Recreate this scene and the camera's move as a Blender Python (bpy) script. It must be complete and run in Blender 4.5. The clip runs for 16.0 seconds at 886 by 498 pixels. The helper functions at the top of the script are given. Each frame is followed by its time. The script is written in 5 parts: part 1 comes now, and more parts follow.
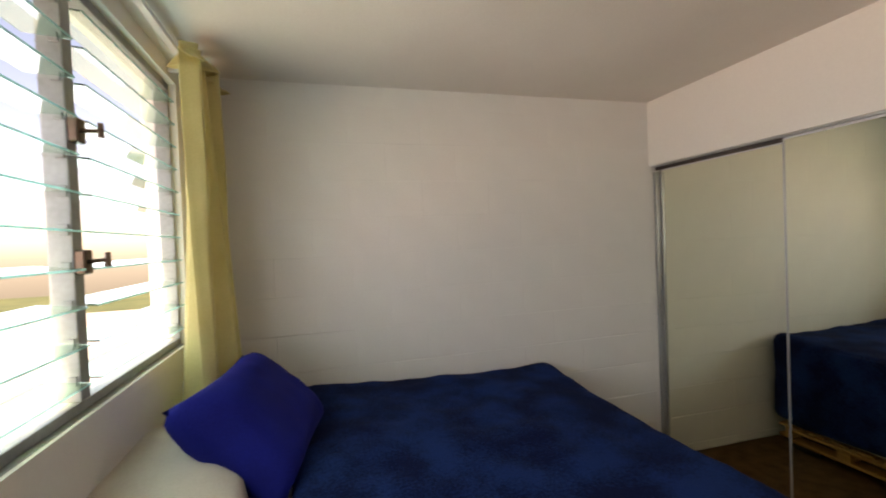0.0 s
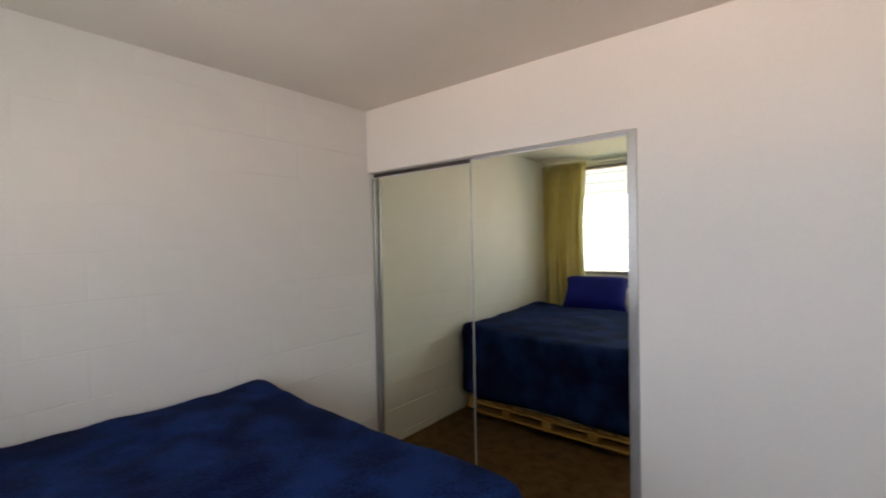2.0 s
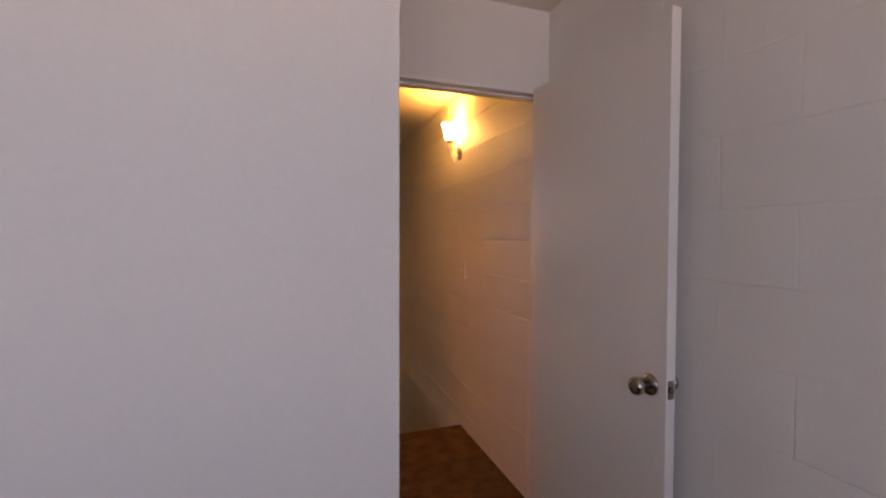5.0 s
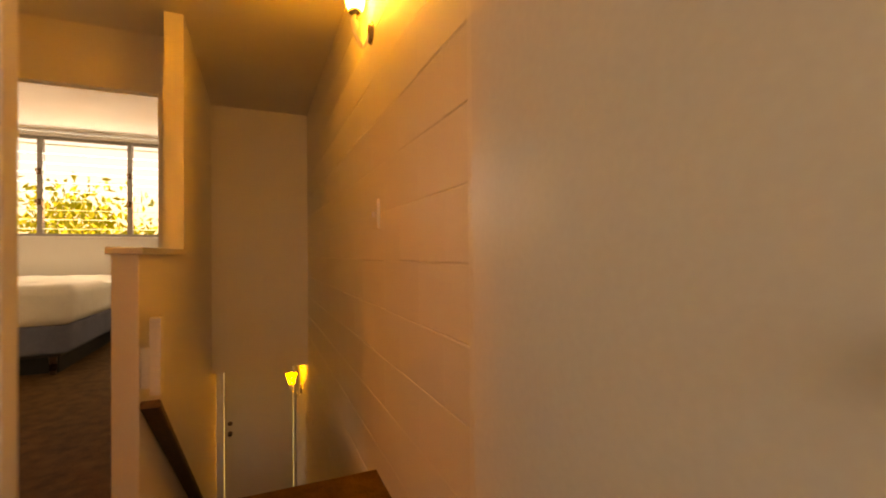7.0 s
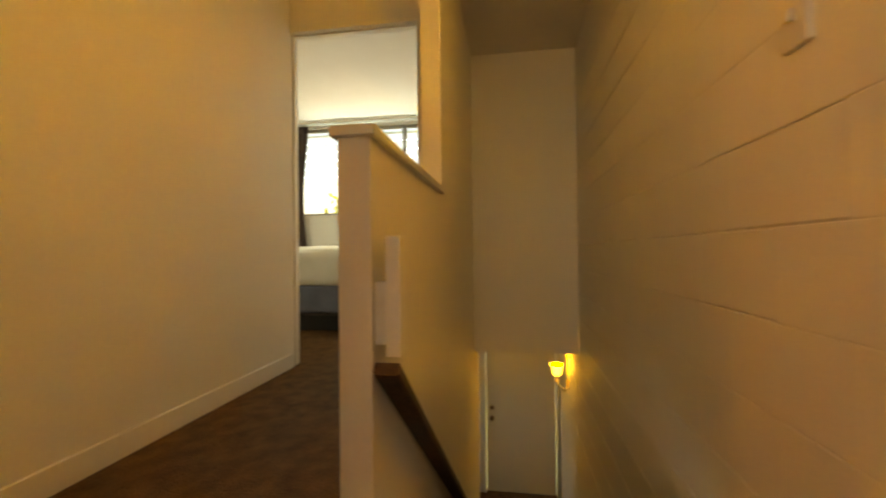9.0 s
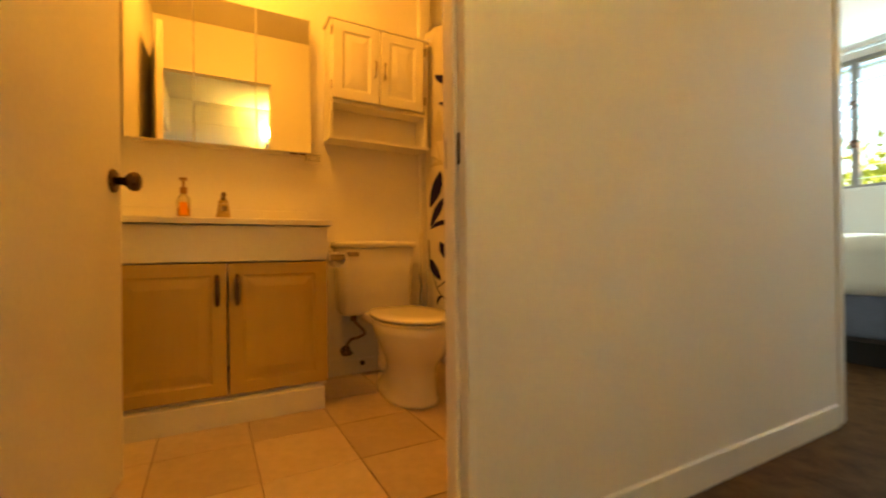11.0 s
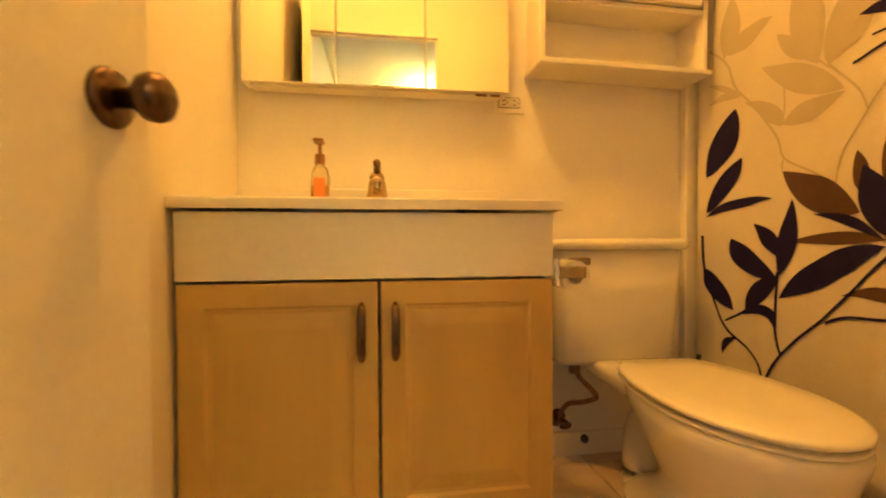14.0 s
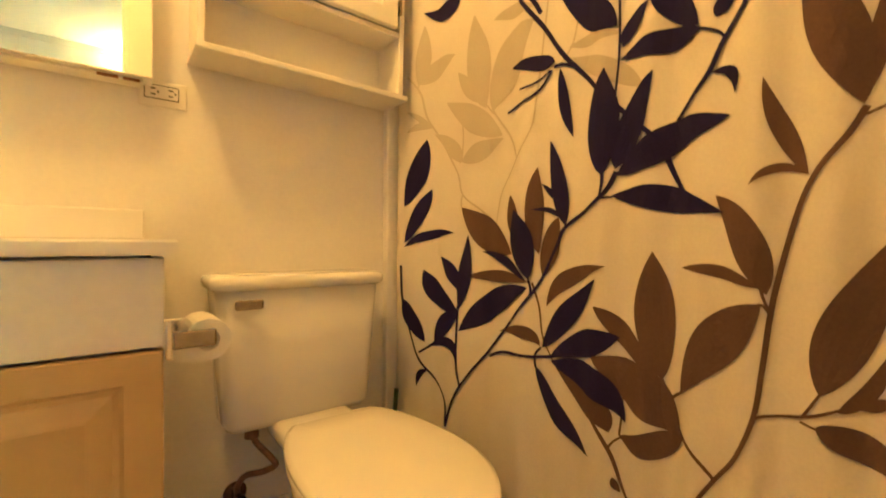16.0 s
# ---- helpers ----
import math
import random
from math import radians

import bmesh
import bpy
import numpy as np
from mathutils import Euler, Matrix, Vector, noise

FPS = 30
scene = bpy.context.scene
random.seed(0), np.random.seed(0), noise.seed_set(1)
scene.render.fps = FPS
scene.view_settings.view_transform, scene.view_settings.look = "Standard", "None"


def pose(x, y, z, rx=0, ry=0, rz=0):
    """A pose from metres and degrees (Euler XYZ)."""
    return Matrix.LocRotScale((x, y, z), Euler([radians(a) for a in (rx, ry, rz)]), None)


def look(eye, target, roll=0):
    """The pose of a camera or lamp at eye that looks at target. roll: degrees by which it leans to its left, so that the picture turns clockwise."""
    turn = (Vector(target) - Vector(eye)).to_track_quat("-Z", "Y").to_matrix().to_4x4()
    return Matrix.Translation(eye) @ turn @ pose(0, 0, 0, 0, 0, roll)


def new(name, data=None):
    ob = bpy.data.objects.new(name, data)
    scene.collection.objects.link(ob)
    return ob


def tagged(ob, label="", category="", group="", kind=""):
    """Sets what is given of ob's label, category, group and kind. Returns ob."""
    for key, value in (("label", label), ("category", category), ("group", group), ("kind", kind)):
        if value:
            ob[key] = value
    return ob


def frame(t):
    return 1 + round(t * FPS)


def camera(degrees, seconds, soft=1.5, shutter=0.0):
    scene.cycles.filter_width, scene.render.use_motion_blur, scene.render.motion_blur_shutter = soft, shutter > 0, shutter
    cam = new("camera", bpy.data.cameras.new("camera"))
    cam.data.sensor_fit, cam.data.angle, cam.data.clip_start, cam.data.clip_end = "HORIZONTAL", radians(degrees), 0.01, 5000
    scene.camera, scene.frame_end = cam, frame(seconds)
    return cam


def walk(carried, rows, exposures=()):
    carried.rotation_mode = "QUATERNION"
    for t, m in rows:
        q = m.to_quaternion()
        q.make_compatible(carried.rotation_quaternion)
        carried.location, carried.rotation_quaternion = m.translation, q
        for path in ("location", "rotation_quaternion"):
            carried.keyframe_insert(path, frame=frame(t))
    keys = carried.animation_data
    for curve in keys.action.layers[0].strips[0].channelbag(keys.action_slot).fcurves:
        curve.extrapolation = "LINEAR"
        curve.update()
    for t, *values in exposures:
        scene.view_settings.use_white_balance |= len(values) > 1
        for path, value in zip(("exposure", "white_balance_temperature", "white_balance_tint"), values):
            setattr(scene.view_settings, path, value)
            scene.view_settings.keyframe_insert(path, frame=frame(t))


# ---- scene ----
LENS = 91.6
cam = camera(LENS, 16.0, 1.9, 0.4)
PATH = [
    (0, (-2.879, 1.383, 1.534), (-2.328, 3.305, 1.499), -2.4),
    (0.3, (-2.869, 1.393, 1.529), (-2.185, 3.272, 1.499), -2.4),
    (0.5, (-2.853, 1.397, 1.518), (-2.083, 3.242, 1.503), -2.5),
    (1, (-2.844, 1.439, 1.516), (-1.783, 3.134, 1.480), -1.6),
    (1.5, (-2.810, 1.474, 1.510), (-1.490, 2.976, 1.471), -1.5),
    (2, (-2.772, 1.505, 1.503), (-1.208, 2.750, 1.459), -1.3),
    (3, (-2.618, 1.470, 1.467), (-0.705, 2.050, 1.422), -0.6),
    (3.5, (-2.420, 1.412, 1.494), (-0.433, 1.627, 1.434), -0.2),
    (4, (-2.230, 1.331, 1.469), (-0.232, 1.265, 1.417), -0),
    (4.3, (-2.085, 1.280, 1.451), (-0.103, 1.021, 1.394), 0.1),
    (4.5, (-2.000, 1.242, 1.427), (-0.040, 0.845, 1.378), 0),
    (5, (-1.765, 1.125, 1.352), (0.126, 0.476, 1.300), 0.2),
    (5.2, (-1.682, 1.088, 1.335), (0.190, 0.391, 1.280), 0),
    (7.3, (-0.614, 0.429, 0.908), (1.222, -0.364, 0.927), -0.4),
    (7.5, (-0.510, 0.418, 0.881), (1.347, -0.327, 0.897), -0.5),
    (8, (-0.277, 0.435, 0.799), (1.661, -0.061, 0.817), -0.7),
    (8.5, (-0.055, 0.466, 0.722), (1.941, 0.346, 0.742), -0.8),
    (9, (0.139, 0.551, 0.681), (2.114, 0.866, 0.696), -0.6),
    (9.5, (0.283, 0.694, 0.652), (2.142, 1.431, 0.669), -0.2),
    (10, (0.355, 0.843, 0.620), (2.013, 1.961, 0.645), -0.3),
    (10.2, (0.388, 0.901, 0.632), (1.931, 2.173, 0.659), -0.4),
    (12.3, (0.581, 1.560, 0.706), (0.842, 3.543, 0.662), -0.4),
    (12.5, (0.572, 1.631, 0.712), (0.827, 3.615, 0.669), -0.3),
    (13, (0.551, 1.789, 0.716), (0.792, 3.774, 0.682), -0.4),
    (13.5, (0.535, 1.956, 0.722), (0.771, 3.942, 0.695), -0.4),
    (14, (0.561, 2.104, 0.715), (0.858, 4.082, 0.687), -0.3),
    (14.5, (0.722, 2.144, 0.725), (1.470, 3.998, 0.677), 0.1),
    (15, (0.866, 2.182, 0.706), (1.995, 3.833, 0.678), 0.5),
    (15.5, (0.928, 2.207, 0.729), (2.139, 3.799, 0.706), 0.4),
    (16, (0.884, 2.210, 0.809), (2.107, 3.792, 0.780), 0.4),
]
EXPOSURES = [
    (0.0, 1.4, 9500, 34), (0.5, 1.5, 11600, 37), (1.5, 1.6, 9100, 35), (3.5, 1.4, 8100, 42), (4.2, 1.3, 8000, 46), (5.2, 1.2, 8300, 51), (7.3, 1.65, 70000, 44), (8.5, 1.7, 40000, 27), (9.0, 1.82, 16000, 14), (10.2, 2.05, 8200, 7),
    (12.3, 2.5, 7300, 6), (14.0, 2.95, 5650, -2), (14.6, 3.0, 5400, -2), (15.0, 2.85, 5100, 0), (16.0, 3.15, 4200, -6),
]
walk(cam, [(t, look(e, g, r)) for t, e, g, r in PATH], EXPOSURES)

# ---- world, sun and large lights ----
world = bpy.data.worlds.new("world")
scene.world = world
world.use_nodes = True
sky = world.node_tree.nodes.new("ShaderNodeTexSky")
sky.sky_type, sky.sun_disc = "NISHITA", False
sky.sun_elevation, sky.sun_rotation = radians(55), radians(180)
world.node_tree.links.new(sky.outputs[0], world.node_tree.nodes["Background"].inputs[0])
world.node_tree.nodes["Background"].inputs[1].default_value = 0.12

sun = bpy.data.lights.new("sun", "SUN")
sun.energy, sun.angle, sun.color = 4.5, radians(0.5), (1.0, 0.95, 0.87)
sun_ob = new("sun", sun)
sun_ob.matrix_world = look((0, 0, 20), (1.5, 9, 0))


def window_light(name, place, target, wide, high, watt, colour):
    """Daylight that comes in through a window's opening."""
    lamp = bpy.data.lights.new(name, "AREA")
    lamp.shape, lamp.size, lamp.size_y = "RECTANGLE", wide, high
    lamp.energy, lamp.color = watt, colour
    ob = new(name, lamp)
    ob.matrix_world = look(place, target)
    return ob


def lamp_point(name, place, watt, colour, radius=0.04):
    lamp = bpy.data.lights.new(name, "POINT")
    lamp.energy, lamp.color, lamp.shadow_soft_size = watt, colour, radius
    ob = new(name, lamp)
    ob.location = place
    return ob


WARM = (1.0, 0.62, 0.11)
SKY = (0.46, 0.72, 1.0)
BOUNCE = (1.0, 0.63, 0.30)
window_light("daylight_bedroom", (-3.69, 1.93, 1.57), (-1.2, 1.88, 2.05), 3.5, 0.88, 13.5, SKY)
window_light("ground_light_bedroom", (-8.0, 2.2, -0.35), (-1.0, 2.2, 1.3), 8.0, 1.3, 60, BOUNCE)
window_light("daylight_spare_room", (5.60, 2.4, 1.95), (3.0, 2.4, 1.0), 1.9, 0.7, 13.5, SKY)
window_light("ground_light_spare_room", (5.60, 2.4, 1.45), (3.0, 2.4, 2.6), 1.9, 0.5, 3.5, BOUNCE)
window_light("daylight_entry", (5.2, 2.9, -1.4), (5.2, 0, -1.6), 0.9, 0.9, 0.28, SKY)
lamp_point("sconce_bulb_upper", (1.14, 0.076, 2.115), 8.0, (1.0, 0.60, 0.12), 0.03)
lamp_point("sconce_bulb_lower", (4.62, 0.115, -0.50), 4.5, WARM, 0.03)
VANITY = (1.0, 0.42, 0.052)
# bulb of an assumed, unseen fixture; its place is chosen to suit the shading
lamp_point("bathroom_bulb", (0.68, 2.94, 2.27), 6.1, VANITY, 0.07)

# ---- materials ----


def nodes_of(name):
    m = bpy.data.materials.new(name)
    m.use_nodes = True
    return m, m.node_tree.nodes, m.node_tree.links, m.node_tree.nodes["Principled BSDF"]


def surface(name, a, b, rough=0.6, big=1.5, small=40.0, bump=0.1, depth=0.002, metal=0.0, spread=(0.35, 0.65), vary=0.0, sheen=0.0, rough_var=0.1, spec=0.5):
    """Two tones mixed by coarse and fine noise, with relief of the fine noise."""
    m, n, k, bsdf = nodes_of(name)
    co = n.new("ShaderNodeTexCoord")
    n1, n2 = n.new("ShaderNodeTexNoise"), n.new("ShaderNodeTexNoise")
    n1.inputs["Scale"].default_value, n1.inputs["Detail"].default_value = big, 5
    n2.inputs["Scale"].default_value, n2.inputs["Detail"].default_value = small, 4
    for t in (n1, n2):
        k.new(co.outputs["Object"], t.inputs["Vector"])
    mix = n.new("ShaderNodeMath")
    mix.operation = "MULTIPLY_ADD"
    mix.inputs[1].default_value = 0.35
    k.new(n2.outputs["Fac"], mix.inputs[0])
    half = n.new("ShaderNodeMath")
    half.operation = "MULTIPLY"
    half.inputs[1].default_value = 0.65
    k.new(n1.outputs["Fac"], half.inputs[0])
    k.new(half.outputs[0], mix.inputs[2])
    last = mix.outputs[0]
    if vary:
        info = n.new("ShaderNodeObjectInfo")
        add = n.new("ShaderNodeMath")
        add.operation = "MULTIPLY_ADD"
        add.inputs[1].default_value = vary
        k.new(info.outputs["Random"], add.inputs[0])
        off = n.new("ShaderNodeMath")
        off.operation = "SUBTRACT"
        off.inputs[1].default_value = vary / 2
        k.new(last, off.inputs[0])
        k.new(off.outputs[0], add.inputs[2])
        last = add.outputs[0]
    ramp = n.new("ShaderNodeValToRGB")
    ramp.color_ramp.elements[0].position, ramp.color_ramp.elements[1].position = spread
    ramp.color_ramp.elements[0].color, ramp.color_ramp.elements[1].color = (*a, 1), (*b, 1)
    k.new(last, ramp.inputs[0])
    k.new(ramp.outputs[0], bsdf.inputs["Base Color"])
    rr = n.new("ShaderNodeMapRange")
    rr.inputs["To Min"].default_value, rr.inputs["To Max"].default_value = max(0.02, rough - rough_var), min(1, rough + rough_var)
    k.new(n1.outputs["Fac"], rr.inputs["Value"])
    k.new(rr.outputs[0], bsdf.inputs["Roughness"])
    bsdf.inputs["Metallic"].default_value = metal
    bsdf.inputs["Specular IOR Level"].default_value = spec
    if sheen:
        bsdf.inputs["Sheen Weight"].default_value = sheen
    if bump:
        bp = n.new("ShaderNodeBump")
        bp.inputs["Strength"].default_value, bp.inputs["Distance"].default_value = bump, depth
        k.new(n2.outputs["Fac"], bp.inputs["Height"])
        k.new(bp.outputs[0], bsdf.inputs["Normal"])
    return m


def grained(name, a, b, along=0, rough=0.4, scale=6.0, bump=0.1):
    """Wood with its grain along one axis."""
    m, n, k, bsdf = nodes_of(name)
    co = n.new("ShaderNodeTexCoord")
    mp = n.new("ShaderNodeMapping")
    stretch = [12.0, 12.0, 12.0]
    stretch[along] = 0.8
    mp.inputs["Scale"].default_value = stretch
    k.new(co.outputs["Object"], mp.inputs["Vector"])
    t = n.new("ShaderNodeTexNoise")
    t.inputs["Scale"].default_value, t.inputs["Detail"].default_value, t.inputs["Distortion"].default_value = scale, 6, 0.6
    k.new(mp.outputs[0], t.inputs["Vector"])
    info = n.new("ShaderNodeObjectInfo")
    add = n.new("ShaderNodeMath")
    add.operation = "MULTIPLY_ADD"
    add.inputs[1].default_value = 0.15
    k.new(info.outputs["Random"], add.inputs[0])
    k.new(t.outputs["Fac"], add.inputs[2])
    ramp = n.new("ShaderNodeValToRGB")
    ramp.color_ramp.elements[0].position, ramp.color_ramp.elements[1].position = 0.35, 0.75
    ramp.color_ramp.elements[0].color, ramp.color_ramp.elements[1].color = (*a, 1), (*b, 1)
    k.new(add.outputs[0], ramp.inputs[0])
    k.new(ramp.outputs[0], bsdf.inputs["Base Color"])
    bsdf.inputs["Roughness"].default_value = rough
    bp = n.new("ShaderNodeBump")
    bp.inputs["Strength"].default_value, bp.inputs["Distance"].default_value = bump, 0.001
    k.new(t.outputs["Fac"], bp.inputs["Height"])
    k.new(bp.outputs[0], bsdf.inputs["Normal"])
    return m


def plain(name, colour, rough=0.5, metal=0.0, glow=0.0, glass=0.0, ior=1.5, coat=0.0):
    m, n, k, bsdf = nodes_of(name)
    bsdf.inputs["Base Color"].default_value = (*colour, 1)
    bsdf.inputs["Roughness"].default_value = rough
    bsdf.inputs["Metallic"].default_value = metal
    bsdf.inputs["Transmission Weight"].default_value = glass
    bsdf.inputs["IOR"].default_value = ior
    bsdf.inputs["Coat Weight"].default_value = coat
    if glow:
        bsdf.inputs["Emission Color"].default_value = (*colour, 1)
        bsdf.inputs["Emission Strength"].default_value = glow
    return m


WALL = surface("wall_paint", (0.74, 0.71, 0.66), (0.80, 0.77, 0.72), 0.6, 0.8, 90, 0.10, 0.001)
BLOCK = surface("painted_block", (0.73, 0.70, 0.65), (0.80, 0.77, 0.72), 0.55, 2.0, 120, 0.22, 0.0015, vary=0.03)
CEIL = surface("ceiling_texture", (0.66, 0.62, 0.56), (0.76, 0.72, 0.66), 0.85, 1.2, 160, 0.35, 0.004)
TRIM = surface("trim_paint", (0.76, 0.73, 0.68), (0.82, 0.79, 0.74), 0.4, 2.0, 60, 0.05, 0.001)
DOORP = surface("door_paint", (0.72, 0.69, 0.64), (0.79, 0.76, 0.71), 0.42, 1.2, 70, 0.06, 0.001)
CARPET = surface("brown_carpet", (0.080, 0.040, 0.017), (0.205, 0.108, 0.046), 0.95, 12.0, 110, 1.0, 0.016, spread=(0.33, 0.67), spec=0.15)
TILE = surface("floor_tile", (0.46, 0.36, 0.27), (0.62, 0.50, 0.40), 0.35, 3.5, 30, 0.05, 0.001, vary=0.3)
GROUT = surface("grout", (0.16, 0.11, 0.08), (0.25, 0.18, 0.13), 0.9, 6, 90, 0.2)
MIRROR = plain("mirror_glass", (0.83, 0.84, 0.68), 0.015, 1.0)
MIRROR_B = plain("bath_mirror_glass", (0.90, 0.91, 0.87), 0.01, 1.0)
ALU = surface("brushed_aluminium", (0.55, 0.56, 0.57), (0.70, 0.71, 0.72), 0.35, 4, 80, 0.05, metal=0.9)
WFRAME = surface("white_metal_frame", (0.62, 0.62, 0.62), (0.72, 0.72, 0.72), 0.4, 4, 60, 0.03)
STILE = surface("dull_stile_metal", (0.34, 0.34, 0.32), (0.46, 0.46, 0.44), 0.35, 4, 60, 0.03, metal=0.5)
DARKF = surface("bronze_window_frame", (0.05, 0.04, 0.035), (0.11, 0.09, 0.08), 0.45, 4, 60, 0.05, metal=0.4)
GREYF = surface("grey_window_frame", (0.22, 0.22, 0.21), (0.34, 0.33, 0.32), 0.45, 4, 60, 0.05, metal=0.3)
LOUVRE = plain("louvre_glass", (0.86, 0.96, 0.93), 0.05, 0.0, 0.0, 0.95, 1.45)
TEALG = plain("teal_louvre_glass", (0.44, 0.70, 0.58), 0.04, 0.0, 0.0, 0.95, 1.45)
EDGE = plain("green_glass_edge", (0.10, 0.42, 0.37), 0.6, 0.0, 0.0, 0.9, 1.45)
NICKEL = surface("worn_nickel", (0.30, 0.26, 0.22), (0.45, 0.40, 0.35), 0.25, 8, 60, 0.03, metal=1.0)
CHROME = plain("chrome", (0.75, 0.75, 0.75), 0.10, 1.0)
BRONZE = surface("dark_bronze", (0.10, 0.06, 0.042), (0.18, 0.115, 0.082), 0.27, 8, 60, 0.03, metal=0.9)
NAVY = surface("navy_fleece", (0.0010, 0.007, 0.036), (0.004, 0.026, 0.115), 0.95, 4.5, 110, 0.5, 0.006, spread=(0.42, 0.58), spec=0.1)
ROYAL = surface("royal_blue_cotton", (0.002, 0.006, 0.13), (0.004, 0.012, 0.20), 0.8, 6, 160, 0.2, 0.002, spec=0.15)
LINEN = surface("off_white_linen", (0.48, 0.42, 0.36), (0.58, 0.52, 0.46), 0.85, 5, 140, 0.2, 0.002)
CREAM = surface("cream_duvet", (0.66, 0.62, 0.50), (0.78, 0.74, 0.62), 0.85, 4, 120, 0.25, 0.003)
BOXSP = surface("grey_box_spring", (0.10, 0.12, 0.16), (0.17, 0.19, 0.24), 0.9, 5, 140, 0.25, 0.002)
YELLOW = surface("ochre_curtain_cloth", (0.62, 0.54, 0.24), (0.74, 0.65, 0.32), 0.85, 3, 160, 0.2, 0.001, sheen=0.2)


def let_light_through(m, share):
    """Thin cloth: part of the light passes."""
    n, k = m.node_tree.nodes, m.node_tree.links
    out, bsdf = n["Material Output"], n["Principled BSDF"]
    thin, mix = n.new("ShaderNodeBsdfTranslucent"), n.new("ShaderNodeMixShader")
    k.new(bsdf.inputs["Base Color"].links[0].from_socket, thin.inputs["Color"])
    mix.inputs[0].default_value = share
    k.new(bsdf.outputs[0], mix.inputs[1])
    k.new(thin.outputs[0], mix.inputs[2])
    k.new(mix.outputs[0], out.inputs["Surface"])


let_light_through(YELLOW, 0.25)
DRAPE = surface("dark_brown_curtain_cloth", (0.035, 0.022, 0.020), (0.08, 0.05, 0.045), 0.9, 4, 160, 0.2, 0.001)
PINE = grained("pallet_pine", (0.36, 0.17, 0.04), (0.56, 0.30, 0.09), 1, 0.7, 5, 0.3)
PINE_X = grained("pallet_pine_long", (0.36, 0.17, 0.04), (0.56, 0.30, 0.09), 0, 0.7, 5, 0.3)
MAPLE = grained("maple_thermofoil", (0.49, 0.345, 0.110), (0.52, 0.365, 0.120), 2, 0.38, 2, 0.01)
RAILW = grained("dark_handrail_wood", (0.040, 0.018, 0.011), (0.105, 0.048, 0.028), 0, 0.6, 6, 0.1)
CERAM = plain("vitreous_china", (0.80, 0.77, 0.70), 0.12, coat=0.5)
SEATP = plain("toilet_seat_plastic", (0.82, 0.78, 0.69), 0.16, coat=0.3)
MARBLE = surface("cultured_marble", (0.76, 0.73, 0.67), (0.82, 0.79, 0.74), 0.18, 3, 20, 0.0)
CABW = surface("white_cabinet_paint", (0.74, 0.71, 0.65), (0.80, 0.77, 0.71), 0.35, 3, 80, 0.03, 0.001)
SHADE = plain("lit_shade_glass", (1.0, 0.64, 0.16), 0.4, glow=23.0)
SHADE_DIM = plain("lit_amber_shade_glass", (1.0, 0.58, 0.08), 0.4, glow=5.0)
GLOBE = plain("lit_globe_glass", (1.0, 0.38, 0.05), 0.4, glow=1.5)
PLATE = plain("switch_plastic", (0.76, 0.72, 0.64), 0.35)
SLOT = plain("dark_slot", (0.02, 0.018, 0.015), 0.6)
PAPER = surface("toilet_paper", (0.74, 0.71, 0.66), (0.82, 0.79, 0.75), 0.95, 20, 200, 0.3)
SOAP = plain("orange_soap", (0.92, 0.42, 0.06), 0.15, glass=0.5)
CLEAR = plain("clear_plastic", (0.95, 0.86, 0.62), 0.08, glass=0.85)
HOSE = surface("braided_hose", (0.12, 0.06, 0.035), (0.28, 0.15, 0.09), 0.4, 60, 300, 0.3, metal=0.5)
CLOTH = surface("cream_shower_cloth", (0.55, 0.51, 0.44), (0.64, 0.60, 0.52), 0.85, 1.5, 200, 0.15, 0.0008)
INK_DARK = surface("dark_plum_print", (0.010, 0.008, 0.062), (0.016, 0.012, 0.080), 0.9, 3, 200, 0.1, 0.0005, spec=0.15)
INK_BROWN = surface("brown_print", (0.085, 0.048, 0.040), (0.112, 0.066, 0.052), 0.9, 3, 200, 0.1, 0.0005, spec=0.15)
INK_PALE = surface("pale_taupe_print", (0.40, 0.36, 0.285), (0.45, 0.41, 0.33), 0.9, 3, 200, 0.1, 0.0005, spec=0.15)
LEAF = surface("leaves", (0.20, 0.25, 0.03), (0.42, 0.45, 0.08), 0.7, 1.2, 12, 0.2, spec=0.1)
BARK = surface("bark", (0.07, 0.05, 0.035), (0.16, 0.12, 0.09), 0.9, 5, 40, 0.6, 0.02)
GROUND = surface("grass_ground", (0.05, 0.08, 0.025), (0.12, 0.14, 0.05), 0.95, 0.3, 8, 0.4, 0.03)
STUCCO = surface("pale_concrete", (0.42, 0.40, 0.37), (0.54, 0.52, 0.48), 0.9, 0.6, 60, 0.3, 0.004)

# ---- builders ----


def mesh_of(bm, name, mat, smooth=False):
    me = bpy.data.meshes.new(name)
    bmesh.ops.recalc_face_normals(bm, faces=bm.faces)
    if smooth:
        for f in bm.faces:
            f.smooth = True
    bm.to_mesh(me)
    bm.free()
    me.materials.append(mat)
    return me


def part(name, bm, mat, parent=None, label="", smooth=False):
    """Links a bmesh as one mesh object, under a thing where one is given."""
    ob = new(name, mesh_of(bm, name, mat, smooth))
    if parent is not None:
        ob.parent = parent
        ob.matrix_parent_inverse = parent.matrix_basis.inverted()
    if label:
        ob["label"] = label
    return ob


def thing(name, place, label, category, group="", kind=""):
    ob = new(name)
    ob.location = place
    ob.empty_display_size = 0.05
    return tagged(ob, label, category, group, kind)


